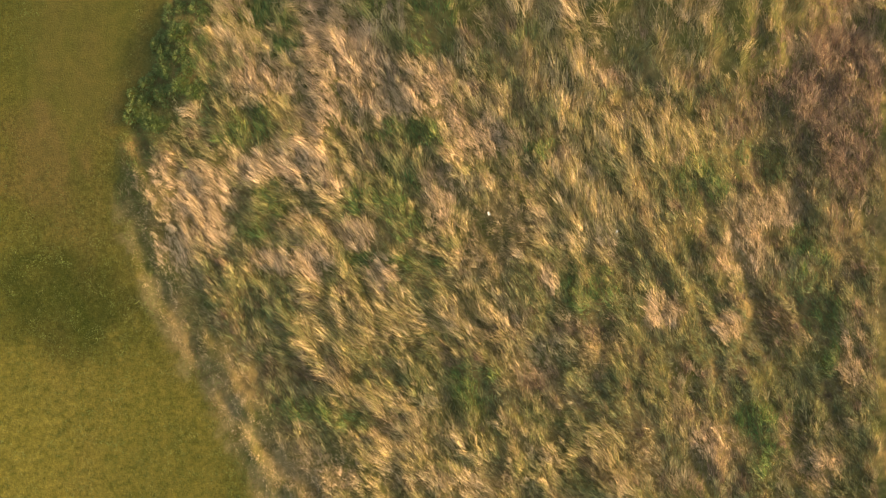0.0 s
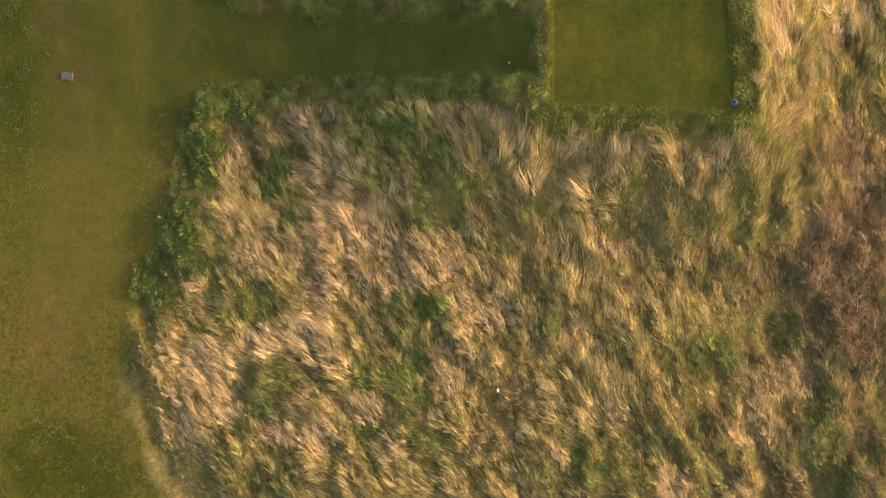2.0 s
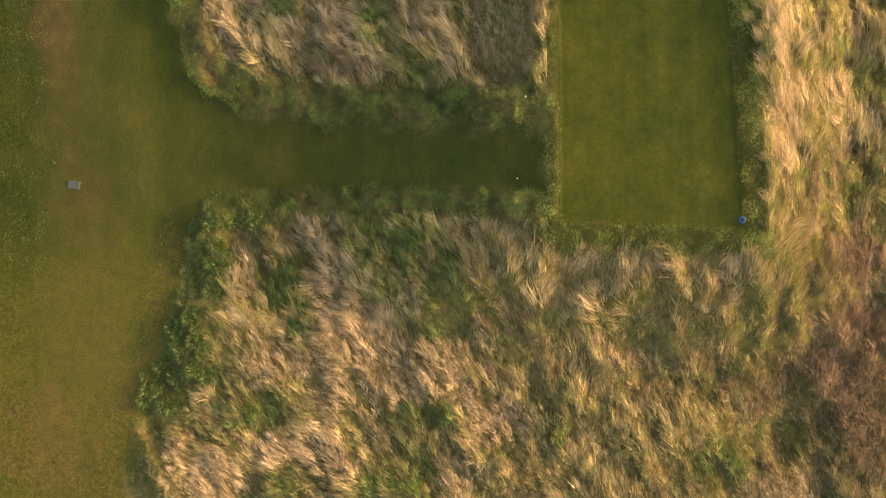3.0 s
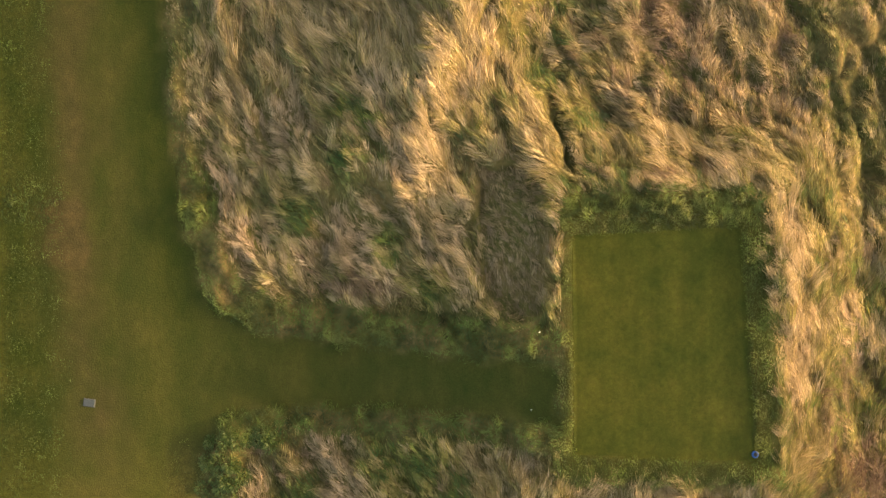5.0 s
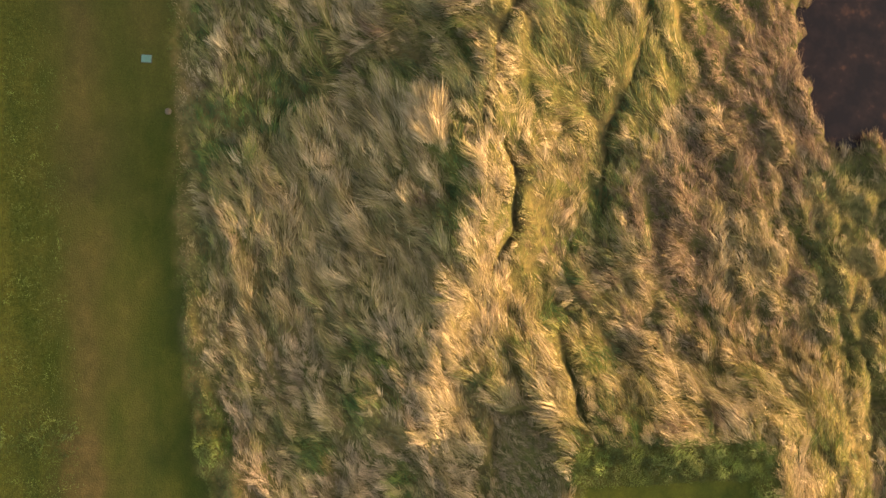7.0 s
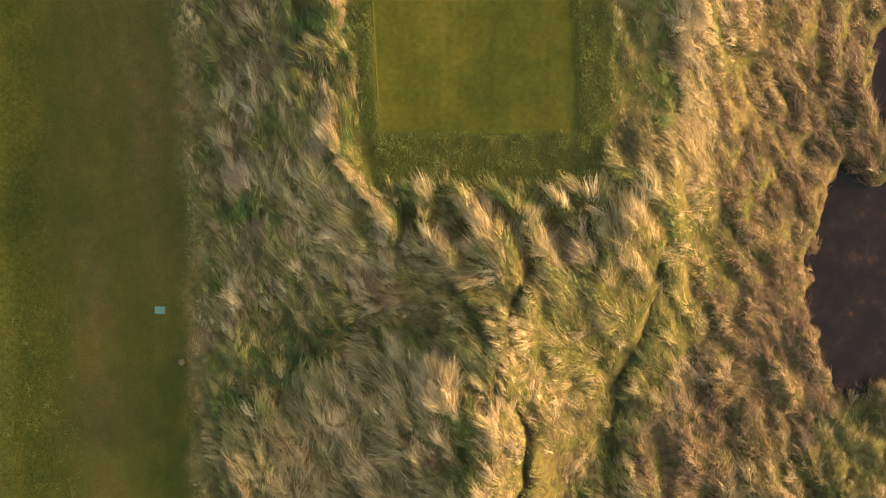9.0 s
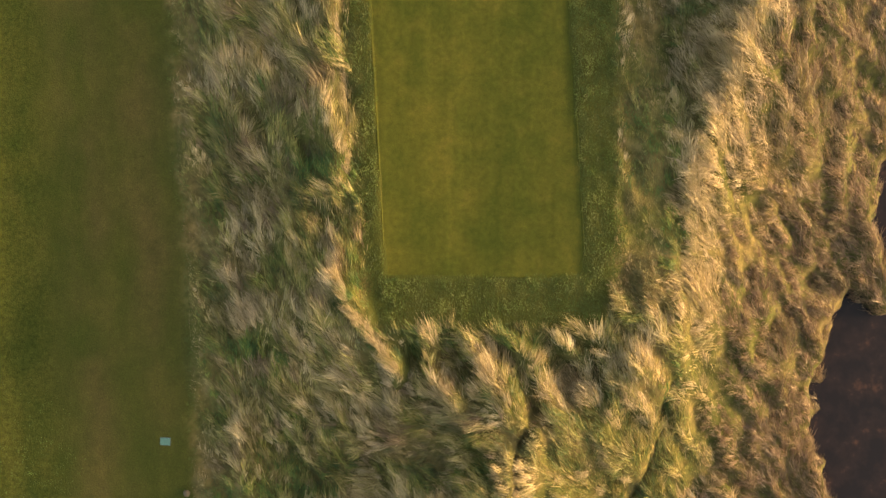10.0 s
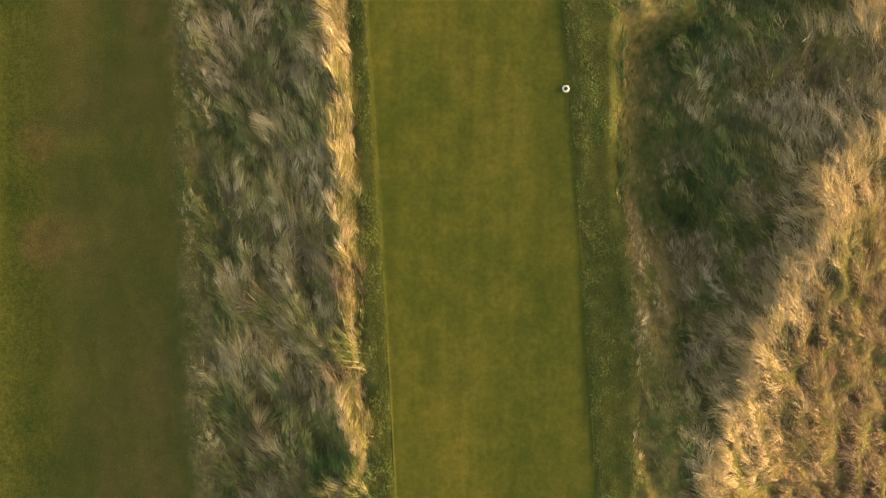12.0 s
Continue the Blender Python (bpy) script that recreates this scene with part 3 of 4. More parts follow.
GOLD += [
    (9.0, 19.4, 0.7, 0.7), (1.8, 22.2, 1.1, 1.1),
    (8.5, 24.4, 1.4, 1.4), (3.0, 33.5, 1.0, 0.9), (4.1, 32.0, 0.9, 0.9), (8.6, 40.0, 1.7, 2.6), (9.7, 40.4, 1.5, 1.5),
]
BROWN = [
    (2.0, 0.8, 1.1, 1.1), (2.5, 2.1, 0.6, 0.7), (1.6, -0.2, 0.9, 0.7), (6.4, 4.7, 0.9, 0.4), (5.1, -3.7, 0.7, 0.6), 
    (4.2, 36.6, 0.9, 1.4), (3.8, 37.6, 0.7, 1.6), (4.3, 38.6, 0.7, 1.0), (4.6, 35.6, 0.7, 0.7), (-2.4, 30.6, 1.3, 0.5),
]
GREEN = [
    (-9.3, 5.6, 0.9, 1.5), (-8.2, 8.6, 0.8, 1.7), (-10.1, 3.5, 0.5, 0.7), (-8.4, 5.4, 0.7, 0.7), (-5.3, 7.4, 0.6, 0.9), (-6.6, 3.9, 0.8, 0.6), (-1.2, 3.7, 0.9, 0.5),
    (-1.7, 1.5, 1.1, 0.6), (-1.2, 0.9, 0.6, 0.5), (-5.6, 1.7, 0.6, 0.4), (-6.0, 0.8, 0.7, 0.5), (-2.7, -0.4, 0.5, 0.2), (-0.8, -0.5, 0.7, 0.2),
    (-0.4, 7.4, 0.6, 0.9), (8.8, 2.1, 0.9, 0.7), (10.7, 2.8, 1.1, 0.6), (12.5, -0.5, 0.6, 1.1), (13.1, -2.2, 0.6, 0.7), (13.3, -3.9, 0.3, 0.6),
    (1.2, -4.8, 0.7, 0.6), (-3.0, -5.7, 0.6, 0.4), (11.4, -7.6, 0.5, 0.7), (10.7, -5.9, 0.6, 0.7), (-4.3, -5.5, 1.1, 0.3), (3.3, 3.2, 0.4, 0.3),
]
GREEN += [
    (5.1, -1.5, 0.9, 0.7), (-2.2, 9.7, 1.0, 0.7), (-5.6, 7.7, 0.7, 1.1), (-0.5, 8.1, 0.6, 0.9), (-5.5, 17.3, 0.5, 0.5), (-3.7, 19.2, 0.7, 0.7),
    (-2.6, 16.6, 0.5, 0.7), (2.3, 22.1, 0.5, 0.5), (3.0, 24.2, 0.4, 0.7), (-3.5, 20.8, 0.7, 0.5), (4.1, 20.5, 0.7, 0.3), (-9.0, 27.4, 1.1, 0.3),
    (-7.9, 28.5, 1.1, 0.4), (-9.5, 32.0, 0.5, 1.1), (-6.3, 29.6, 0.9, 0.3), (-1.1, 26.2, 0.3, 1.1), (11.9, 24.9, 0.9, 2.2), (-9.5, 35.9, 0.5, 0.5),
    (-9.4, 38.3, 0.4, 0.6), (-8.1, 33.4, 0.9, 0.5), (4.4, 39.8, 0.7, 1.4), (5.3, 37.3, 0.5, 1.0), (5.3, 32.9, 0.7, 0.7),
]
GREEN += [
    (-7.7, 28.8, 1.7, 0.3), (-9.7, 27.7, 0.7, 0.9), (3.9, 52.6, 1.2, 0.9), (6.9, 46.7, 0.5, 0.5),
    (5.7, 44.9, 0.9, 0.5), (9.5, 45.0, 0.4, 1.4), (-5.8, 39.3, 0.5, 0.5), (7.0, 53.1, 1.0, 0.5),
]
RUST = [
    (13.3, 6.0, 0.9, 1.9), (13.8, 3.0, 0.7, 1.1), (12.4, 5.4, 0.6, 0.9), (13.3, 9.0, 0.7, 1.1), (13.1, 5.4, 0.7, 1.7), (-3.7, 15.2, 1.1, 0.3),
    (6.4, 24.3, 1.2, 1.3), (6.0, 25.8, 1.2, 1.5), (6.8, 26.8, 1.0, 1.2), (7.2, 35.1, 0.9, 0.6), (-7.9, 33.0, 0.5, 0.3),
]
LITTER = [
    (-10.25, 22.5, 0.35, 3.0), (-10.35, 28.0, 0.35, 3.0), (-10.4, 33.5, 0.35, 3.0), (-10.8, 41.0, 0.3, 4.0),
    (-5.4, -8.2, 2.0, 1.0), (-6.9, -5.9, 0.8, 1.0), (-7.9, -3.9, 0.9, 1.1), (-9.2, -1.9, 0.5, 1.0), (-10.1, 0.4, 0.5, 1.5), (-4.0, -7.6, 1.3, 0.6),
]
LEAF = [
    (-8.1, 9.6, 0.7, 1.0), (-7.2, 10.3, 1.2, 0.35), (-9.1, 6.3, 0.75, 1.1), (-9.8, 4.7, 0.65, 1.0), (-8.5, 5.4, 0.5, 0.6), (-8.5, 7.9, 0.65, 1.2),
]
GREY = [
    # The last two put the shade of the eastern crest's slope into its colour.
    (5.3, 8.1, 4.6, 1.1), (0.7, 9.0, 1.5, 1.1), (-4.4, 23.5, 2.7, 1.6), (-8.0, 21.7, 1.5, 1.6), (-4.8, 26.7, 2.7, 2.2), (8.8, 46.7, 0.7, 1.4),
    (10.5, 50.9, 0.9, 1.4),
]
OLIVE = [
    (4.4, 30.4, 1.9, 2.2), (2.4, 30.2, 1.2, 1.8),
]
GREEN += [(3.3, 52.6, 0.9, 1.6), (-4.7, 36.3, 0.3, 1.1), (-4.3, 35.3, 0.4, 0.4), (-3.7, 34.5, 0.4, 0.25), (-4.75, 38.6, 0.25, 0.9), (5.0, 52.8, 2.4, 1.3), (8.0, 53.8, 1.8, 0.9), (3.7, 50.9, 0.8, 2.2), (4.4, 52.8, 2.4, 1.8)]
MOSS = [(3.35, 48.7, 0.6, 2.4), (3.1, 49.8, 0.6, 2.0), (3.3, 47.0, 0.5, 1.2), (3.9, 48.3, 0.9, 2.2), (5.6, 46.4, 1.4, 2.4), (6.9, 48.6, 0.9, 1.2), (5.2, 49.0, 1.6, 1.4)]
STRAW = [
    (3.85, 48.5, 0.55, 0.4), (3.4, 46.7, 0.45, 1.0), (5.2, 45.95, 1.1, 0.7), (4.7, 45.0, 1.0, 0.7), (3.7, 44.6, 0.8, 0.6), (6.4, 45.1, 0.7, 0.6), (5.0, 48.9, 0.6, 0.5), (6.9, 47.6, 0.5, 0.6),
    (4.0, 43.0, 0.6, 0.7), (5.2, 42.6, 0.6, 0.5), (4.6, 41.4, 0.5, 0.5), (6.0, 43.6, 0.5, 0.5),
]
LEANS = [
    (-8.0, 0.5, 4.0, 4.0, 140), (-4.0, 5.0, 4.0, 3.0, 126), (-1.5, -2.5, 5.0, 3.0, 134), (4.5, -0.5, 3.5, 3.5, 128), (7.5, 6.5, 4.5, 3.0, 92), (6.0, 9.0, 4.5, 1.5, 100),
    (10.2, 10.0, 1.0, 1.2, 68), (10.2, 14.5, 1.5, 4.0, 128), (-7.0, 18.0, 3.5, 3.5, 128), (-4.5, 24.5, 4.5, 4.0, 106), (0.8, 18.0, 1.5, 3.0, 112),
    (5.5, 20.0, 3.5, 2.0, 140), (-2.5, 31.0, 3.0, 1.3, 165), (2.4, 29.3, 1.8, 2.5, 146), (0.5, 33.0, 3.5, 1.4, 118), (-8.0, 41.0, 3.0, 12.0, 99),
]
LEANS += [(6.4, 39.5, 1.4, 5.5, 164), (9.5, 38.5, 1.8, 6.0, 140), (9.0, 49.5, 1.6, 4.0, 105), (8.5, 27.0, 3.5, 5.0, 125), (12.5, 20.0, 2.5, 6.0, 105), (5.0, 46.0, 1.8, 4.0, 70)]
# Dryness, deadness, blush, length in metres, tangle in degrees
KINDS = [
    (GREY, 0.68, 0.20, 0.14, 0.58, 12), (OLIVE, 0.40, 0.14, 0.0, 0.66, 12), (GOLD, 0.64, 0.05, 0.12, 0.58, 11), (BROWN, 0.55, 0.45, 0.1, 0.28, 35),
    (PINK, 0.76, 0.17, 0.6, 0.36, 20), (TAN, 0.88, 0.03, 0.28, 0.5, 11), (GREEN, 0.06, 0.0, 0.0, 0.34, 25), (LEAF, 0.15, 0.0, 0.0, 0.22, 45),
    (MOSS, 0.1, 0.12, 0.0, 0.36, 22), (STRAW, 0.76, 0.28, 0.4, 0.28, 30), (RUST, 0.56, 0.72, 0.5, 0.42, 30), (LITTER, 0.84, 0.14, 0.4, 0.2, 60),
]


def habit(x, y):
    """What grows at a place: dryness, deadness, blush, length in metres, the lean's heading and its tangle in degrees."""
    low = ramp(8.2, 5.6, y)
    dry = 0.53 - 0.06 * low + (1 - 0.3 * low) * (0.46 * (vnoise(x, y, 1.0, 31) - 0.5) + 0.5 * (vnoise(x, y, 0.4, 32) - 0.5))
    dead = np.clip(1.6 * (vnoise(x, y, 1.7, 33) - 0.68), 0, 0.6) + np.clip(2.2 * (vnoise(x, y, 0.5, 38) - 0.66), 0, 0.6) + np.clip(3.0 * (vnoise(x, y, 0.22, 49) - 0.72), 0, 0.6)
    blush = np.clip(1.5 * (vnoise(x, y, 0.9, 37) - 0.6), 0, 0.5) + 0.14 * low
    length = (0.46 + 0.26 * (vnoise(x, y, 0.8, 34) - 0.5)) * (1 - 0.22 * low)
    tangle = 13.0 + 4.0 * low
    dry = dry - 0.16 * ramp(1, -3, y) + 0.05 * ramp(34, 38, y) * ramp(-4, -6, x) + 0.10 * ramp(4, 8, x) * ramp(19, 23, y)
    dead = dead + 0.42 * ramp(5.5, 8.5, x) * ramp(18, 22, y) * combed(x, y, 0.9, 0.4, 39)
    strip = ramp(34, 38, y) * ramp(-4, -6, x)
    dead, blush, dry = dead + 0.06 * strip, blush * (1 - 0.7 * strip), dry - 0.01 * strip + 0.22 * strip * (combed(x, y, 0.8, 0.35, 82) - 0.5) + 0.03 * ramp(26, 28, y) * ramp(38, 34, y) * ramp(-1, -2, x)
    block_west = ramp(-9.5, -8.5, x) * ramp(-0.8, -1.8, x) * ramp(15, 16, y) * ramp(28, 26, y)
    dry, blush = dry + (0.06 + 0.4 * (combed(x, y, 1.6, 0.5, 78) - 0.5)) * block_west, blush + 0.16 * block_west
    ragged = (0.9 - 0.3 * low) * (vnoise(x, y, 0.6, 40) - 0.5) + 0.5 * (vnoise(x, y, 0.25, 41) - 0.5)
    dead = dead + 0.07 * low + 0.1 * ramp(3, 7, x) * low
    dry = dry - 0.13 * ramp(3, 7, x) * low + 0.24 * ramp(-4.8, -6.8, y) * ramp(5, 1, x)
    dead = dead * (1 - 0.6 * ramp(-4.8, -6.8, y) * ramp(5, 1, x))
    frizz = ramp(5.0, 7.0, x) * ramp(19.5, 22.5, y) * ramp(44, 40, y)
    dead, blush = dead + 0.17 * frizz, blush + 0.15 * frizz
    dry = dry + 0.04 * frizz * ramp(25, 29, y) - 0.15 * ramp(7, 8.5, x) * ramp(27, 31, y)
    length, tangle = length * (1 - 0.12 * frizz), tangle + 8 * frizz
    for places, d, k, b, long, loose in KINDS:
        b = b + 0.22 * low * (places is TAN)
        long = long * (1 - 0.08 * low)
        w = np.zeros(np.shape(x))
        for px, py, rx, ry in places:
            rx, ry = (rx * 1.2, ry * 1.2) if places is GREEN else (rx, ry)
            near = (np.abs(x - px) < rx * 2) & (np.abs(y - py) < ry * 2)
            w[near] = np.maximum(w[near], ramp(1.25, 0.85, np.hypot((x[near] - px) / rx, (y[near] - py) / ry) + ragged[near]))
        if places is GREEN:
            w = w * (0.4 + 0.6 * ramp(0.3, 0.55, vnoise(x, y, 0.34, 56)))
        dry, dead, blush = dry + (d - dry) * w * (0.5 if places is GREY else 0.95 if places is TAN else 0.85), dead + (k - dead) * w, blush + (b - blush) * w
        length, tangle = length + (long - length) * w * 0.85, tangle + (loose - tangle) * w
    heading, total = np.full(np.shape(x), 118.0 * 0.3), np.full(np.shape(x), 0.3)
    for px, py, rx, ry, angle in LEANS:
        w = np.exp(-((x - px) / rx) ** 2 - ((y - py) / ry) ** 2)
        heading, total = heading + w * angle, total + w
    heading = heading / total + (1 - 0.45 * low) * (60 * (vnoise(x, y, 1.8, 35) - 0.5) + 62 * (vnoise(x, y, 0.7, 36) - 0.5))
    gap = (1 - low) * ramp(0.45, 0.22, ridges(x, y)) + low * ramp(0.45, 0.25, combed(x + 0.35 * (vnoise(x, y, 0.9, 85) - 0.5), y, 0.6, 0.22, 44))
    gap = gap * ramp(0.05, 0.25, length)
    dead = dead + 0.2 * ramp(6.0, 9.5, x) * ramp(20, 24, y) * (0.4 + 1.2 * combed(x, y, 0.8, 0.4, 46))
    dead = dead + 0.1 * ramp(6.0, 7.5, x) * ramp(22, 25, y) + 0.36 * ramp(6.6, 8.8, x) * ramp(27, 30, y) * ramp(48, 44, y)
    sunk = eastern(x, y) * ramp(0.36, 0.16, mounds(x, y))
    lobes = eastern(x, y)
    dry, dead, blush = dry + (0.52 - dry) * 0.7 * lobes - 0.2 * sunk, dead * (1 - 0.7 * lobes) + 0.1 * lobes + 0.3 * sunk, blush * (1 - lobes)
    length = length * (1 - 0.4 * lobes) * (1 - 0.5 * sunk)
    stalks = ramp(9.2, 12.6, x) * ramp(11.5, 8.5, y) * (0.2 + 0.8 * ramp(1.0, 4.0, y))
    dead, dry, tangle = dead + 0.5 * stalks, dry - 0.12 * ramp(8.5, 10, x) * ramp(11.5, 8.5, y), tangle + 14 * stalks
    dry, dead, length = dry - 0.17 * gap, dead + 0.12 * gap, length * (1 - 0.38 * gap)
    for line in (TRENCH_A, TRENCH_B, TRENCH_C, TRENCH_D):
        d, side, v = along(x, y, line)
        length = length * (1 - v * 0.8 * ramp(0.5, 0.15, d) * np.where(side > 0, 0.6, 1.0))
    sunny, shady = flanks(x, y)
    # Light and shade painted into the flanks: pale when sunny, grey-brown when shady.
    dry, dead, blush = dry + (0.76 - 0.08 * ramp(42, 40, y) * ramp(30, 33, y) - dry) * 0.6 * sunny, dead + (0.03 - dead) * sunny, blush + (0.25 - blush) * sunny
    dry, dead, blush = dry + (0.72 - dry) * 0.8 * shady, dead + (0.25 - dead) * shady, blush + (0.4 - blush) * shady
    smooth = np.maximum(sunny, shady)
    length, tangle = length + (0.55 - length) * 0.7 * smooth, tangle + (7 - tangle) * smooth
    d, side, v = along(x, y, GULLY)
    dip = v * ramp(1.0, 0.3, d)
    dry, dead, length = dry - 0.12 * dip, dead + 0.04 * dip, length * (1 - 0.1 * dip)
    d, side, v = along(x, y, TRENCH_A)
    dry = dry - 0.3 * v * ramp(0.7, 0.2, d)
    rim = sunken(x, y)
    # Fine short thatchy grass, browned further to put the hollow's shade into it.
    dry, dead, blush, tangle = dry + (0.66 - dry) * rim, dead + (0.4 - dead) * rim, blush + (0.45 - blush) * rim, tangle + (9 - tangle) * rim
    length = length + (0.2 - length) * 0.95 * rim
    hollow = ramp(2.9, 3.1, x) * ramp(5.4, 4.4, x) * ramp(35.5, 37, y)
    dry, length = dry - 0.12 * hollow, length * (1 - 0.55 * hollow)
    first = fringe_width(x, y)
    edge = ramp(0.0, -1.7 + 1.5 * first, inside(x, y, LANE) + np.maximum.reduce([0.8 * ramp(12, 9, y) * ramp(-7, -9, x), 1.0 * ramp(3, 0, y) * ramp(-3, -5, x), first]))
    band = littered(x, y)
    dry, dead, blush, tangle = dry + (0.86 - dry) * band, dead + (0.14 - dead) * band, blush + (0.45 - blush) * band, tangle + (55 - tangle) * band
    length = length + (0.2 - length) * band
    return np.clip(dry, 0, 1), np.clip(dead, 0, 0.9), np.clip(blush, 0, 0.9), np.clip(length * (0.22 + 0.2 * low + (0.78 - 0.2 * low) * edge), 0.06, 1.2), heading, tangle


rng = np.random.default_rng(7)


def blade_mesh(name, mat, root, heading, length, lean, droop, width, dry, dead, blush, tone, curl=None, plain=False):
    """Each blade a bent sliver: narrow at the foot, widest half way up, pointed at the tip, which curl swings aside. Plain ones are one straight sliver."""
    n = len(root)
    d = np.column_stack((np.cos(heading), np.sin(heading), np.zeros(n)))
    p = np.column_stack((-np.sin(heading), np.cos(heading), np.zeros(n)))
    up = np.array((0.0, 0.0, 1.0))
    roll = rng.uniform(-0.9, 0.9, n)[:, None]
    across = (p * np.cos(roll) + up * np.sin(roll)) * (width[:, None] / 2)
    half = (length / 2)[:, None]
    mid = root + half * 0.8 * (d * np.sin(lean)[:, None] + up * np.cos(lean)[:, None])
    end = lean + droop
    if curl is not None:
        d = np.column_stack((np.cos(heading + curl), np.sin(heading + curl), np.zeros(n)))
    tip = mid + half * 1.2 * (d * np.sin(end)[:, None] + up * np.cos(end)[:, None])
    if plain:
        verts, faces = np.stack((root - across, root + across, tip), 1).reshape(-1, 3), np.arange(3 * n).reshape(-1, 3)
    else:
        verts = np.stack((root, mid - across, mid + across, tip), 1).reshape(-1, 3)
        k = np.arange(n)[:, None] * 4
        faces = np.concatenate((k + (0, 2, 1), k + (1, 2, 3)), 1).reshape(-1, 3)
    ob = link_mesh(name, verts, faces, mat)
    for key, values in (("dry", dry), ("dead", dead), ("blush", blush), ("tone", tone)):
        carry(ob, key, values if plain else np.repeat(values, 2), "FACE")
    return ob


def tussocks(spacing, x0, x1, y0, y1):
    """Feet of tussocks, on a shaken grid."""
    gx, gy = np.meshgrid(np.arange(x0, x1, spacing), np.arange(y0, y1, spacing))
    gx = gx.ravel() + rng.uniform(-0.5, 0.5, gx.size) * spacing
    gy = gy.ravel() + rng.uniform(-0.5, 0.5, gy.size) * spacing
    return gx, gy


def keep_off(x, y):
    """False on the mown collars, in the pool and in the trodden runs."""
    ragged = 0.34 * (vnoise(x, y, 0.4, 66) - 0.5)
    rutted = ragged + 0.5 * (vnoise(x, y, 1.1, 67) - 0.5)
    ok = np.maximum.reduce([inside(x, y, COLLAR_A), inside(x, y, COLLAR_B) + ragged, inside(x, y, LANE) + rutted + fringe_width(x, y), pooled(x, y) - 0.14]) < 0
    for line in (TRENCH_A, TRENCH_B, TRENCH_C, TRENCH_D):
        d, s, v = along(x + 0.3 * (vnoise(x, y, 0.7, 77) - 0.5), y, line)
        ok &= d > 0.085 * v
    return ok


def grow(x, y, count, spread, longer=1.0, drier=0.0):
    """The blades of tussocks at x, y: all the arrays that blade_mesh wants."""
    dry, dead, blush, length, heading, tangle = habit(x, y)
    big = rng.uniform(0.65, 1.35, len(x))
    turn, tuft_tone = rng.normal(0, 1, len(x)) * (18 - 7 * ramp(8, 5, y)), rng.uniform(0.8, 1.16, len(x))
    tuft_tone = tuft_tone * (0.85 + 0.3 * combed(x, y, 1.0, 0.4, 63))
    tuft_dry = rng.normal(drier, 0.17, len(x)) * np.clip(dry * 2, 0.3, 1) * (1 - 0.4 * ramp(8, 5, y))
    tuft_lean = np.clip(rng.normal(1.02, 0.17, len(x)), 0.5, 1.3)
    i = np.repeat(np.arange(len(x)), count)
    n = len(i)
    reach = spread * big * np.clip(length / 0.6, 0.5, 1.2)
    away = np.radians(heading + turn)
    u, v = rng.normal(0, 0.55, n) * reach[i], rng.normal(0, 0.32, n) * reach[i]
    bx, by = x[i] + u * np.cos(away[i]) - v * np.sin(away[i]), y[i] + u * np.sin(away[i]) + v * np.cos(away[i])
    keep = keep_off(bx, by)
    i, bx, by, fan = i[keep], bx[keep], by[keep], np.degrees(0.12 * v / reach[i])[keep]
    n = len(i)
    swing = (1.5 - 1.0 * ramp(8, 5, y)) * (vnoise(x, y, 0.9, 48) - 0.5) + rng.normal(0, 0.22, len(x))
    root = np.column_stack((bx, by, height(bx, by) - 0.02))
    size = length[i] * big[i] * rng.uniform(0.75, 1.12, n) * longer
    head = np.radians(heading[i] + turn[i] + fan + rng.normal(0, 1, n) * tangle[i] * (0.45 + 0.3 * ramp(8, 5, y[i])))
    lean = np.clip(tuft_lean[i] + rng.normal(0, 0.1, n), 0.05, 1.4)
    droop = np.clip(rng.normal(0.4, 0.15, n), 0.0, 0.8)
    strand = combed(bx, by, 0.62, 0.13, 76)
    lee = (ramp(-1, -3, x) * ramp(14, 17, y))[i]
    return dict(root=root, heading=head - 0.4 * swing[i], curl=swing[i] + rng.normal(0, 1, n) * (0.08 + 0.3 * ramp(5, 7, x[i]) * ramp(19.5, 22.5, y[i])), length=size, lean=lean, droop=np.minimum(droop, 1.7 - lean), width=np.where(rng.uniform(0, 1, n) < 0.08, rng.uniform(0.022, 0.030, n), rng.uniform(0.011, 0.020, n)) * np.clip(size / 0.35, 0.45, 1) * (1 - 0.14 * ramp(8, 5, y[i])),
                dry=np.clip(dry[i] + tuft_dry[i] + (0.3 + 0.3 * ramp(-3, -1, x[i]) * ramp(25, 28, y[i])) * (strand - 0.5) + rng.normal(0, 1, n) * (0.12 + 0.05 * ramp(8, 5, y[i])), 0, 1), dead=np.clip(dead[i] * rng.uniform(0.5, 1.3, n), 0, 1),
                blush=np.clip(blush[i] * rng.uniform(0.4, 1.2, n), 0, 1), tone=tuft_tone[i] * (0.66 - 0.14 * lee + (0.68 + 0.28 * lee) * strand) * (1 + rng.uniform(-1, 1, n) * (0.3 + 0.34 * ramp(8, 5, y[i]))))


SPAN = (-17.8, 15.0, -9.2, 55.6)


def join(a, b):
    return {key: np.concatenate((a[key], b[key])) for key in a}


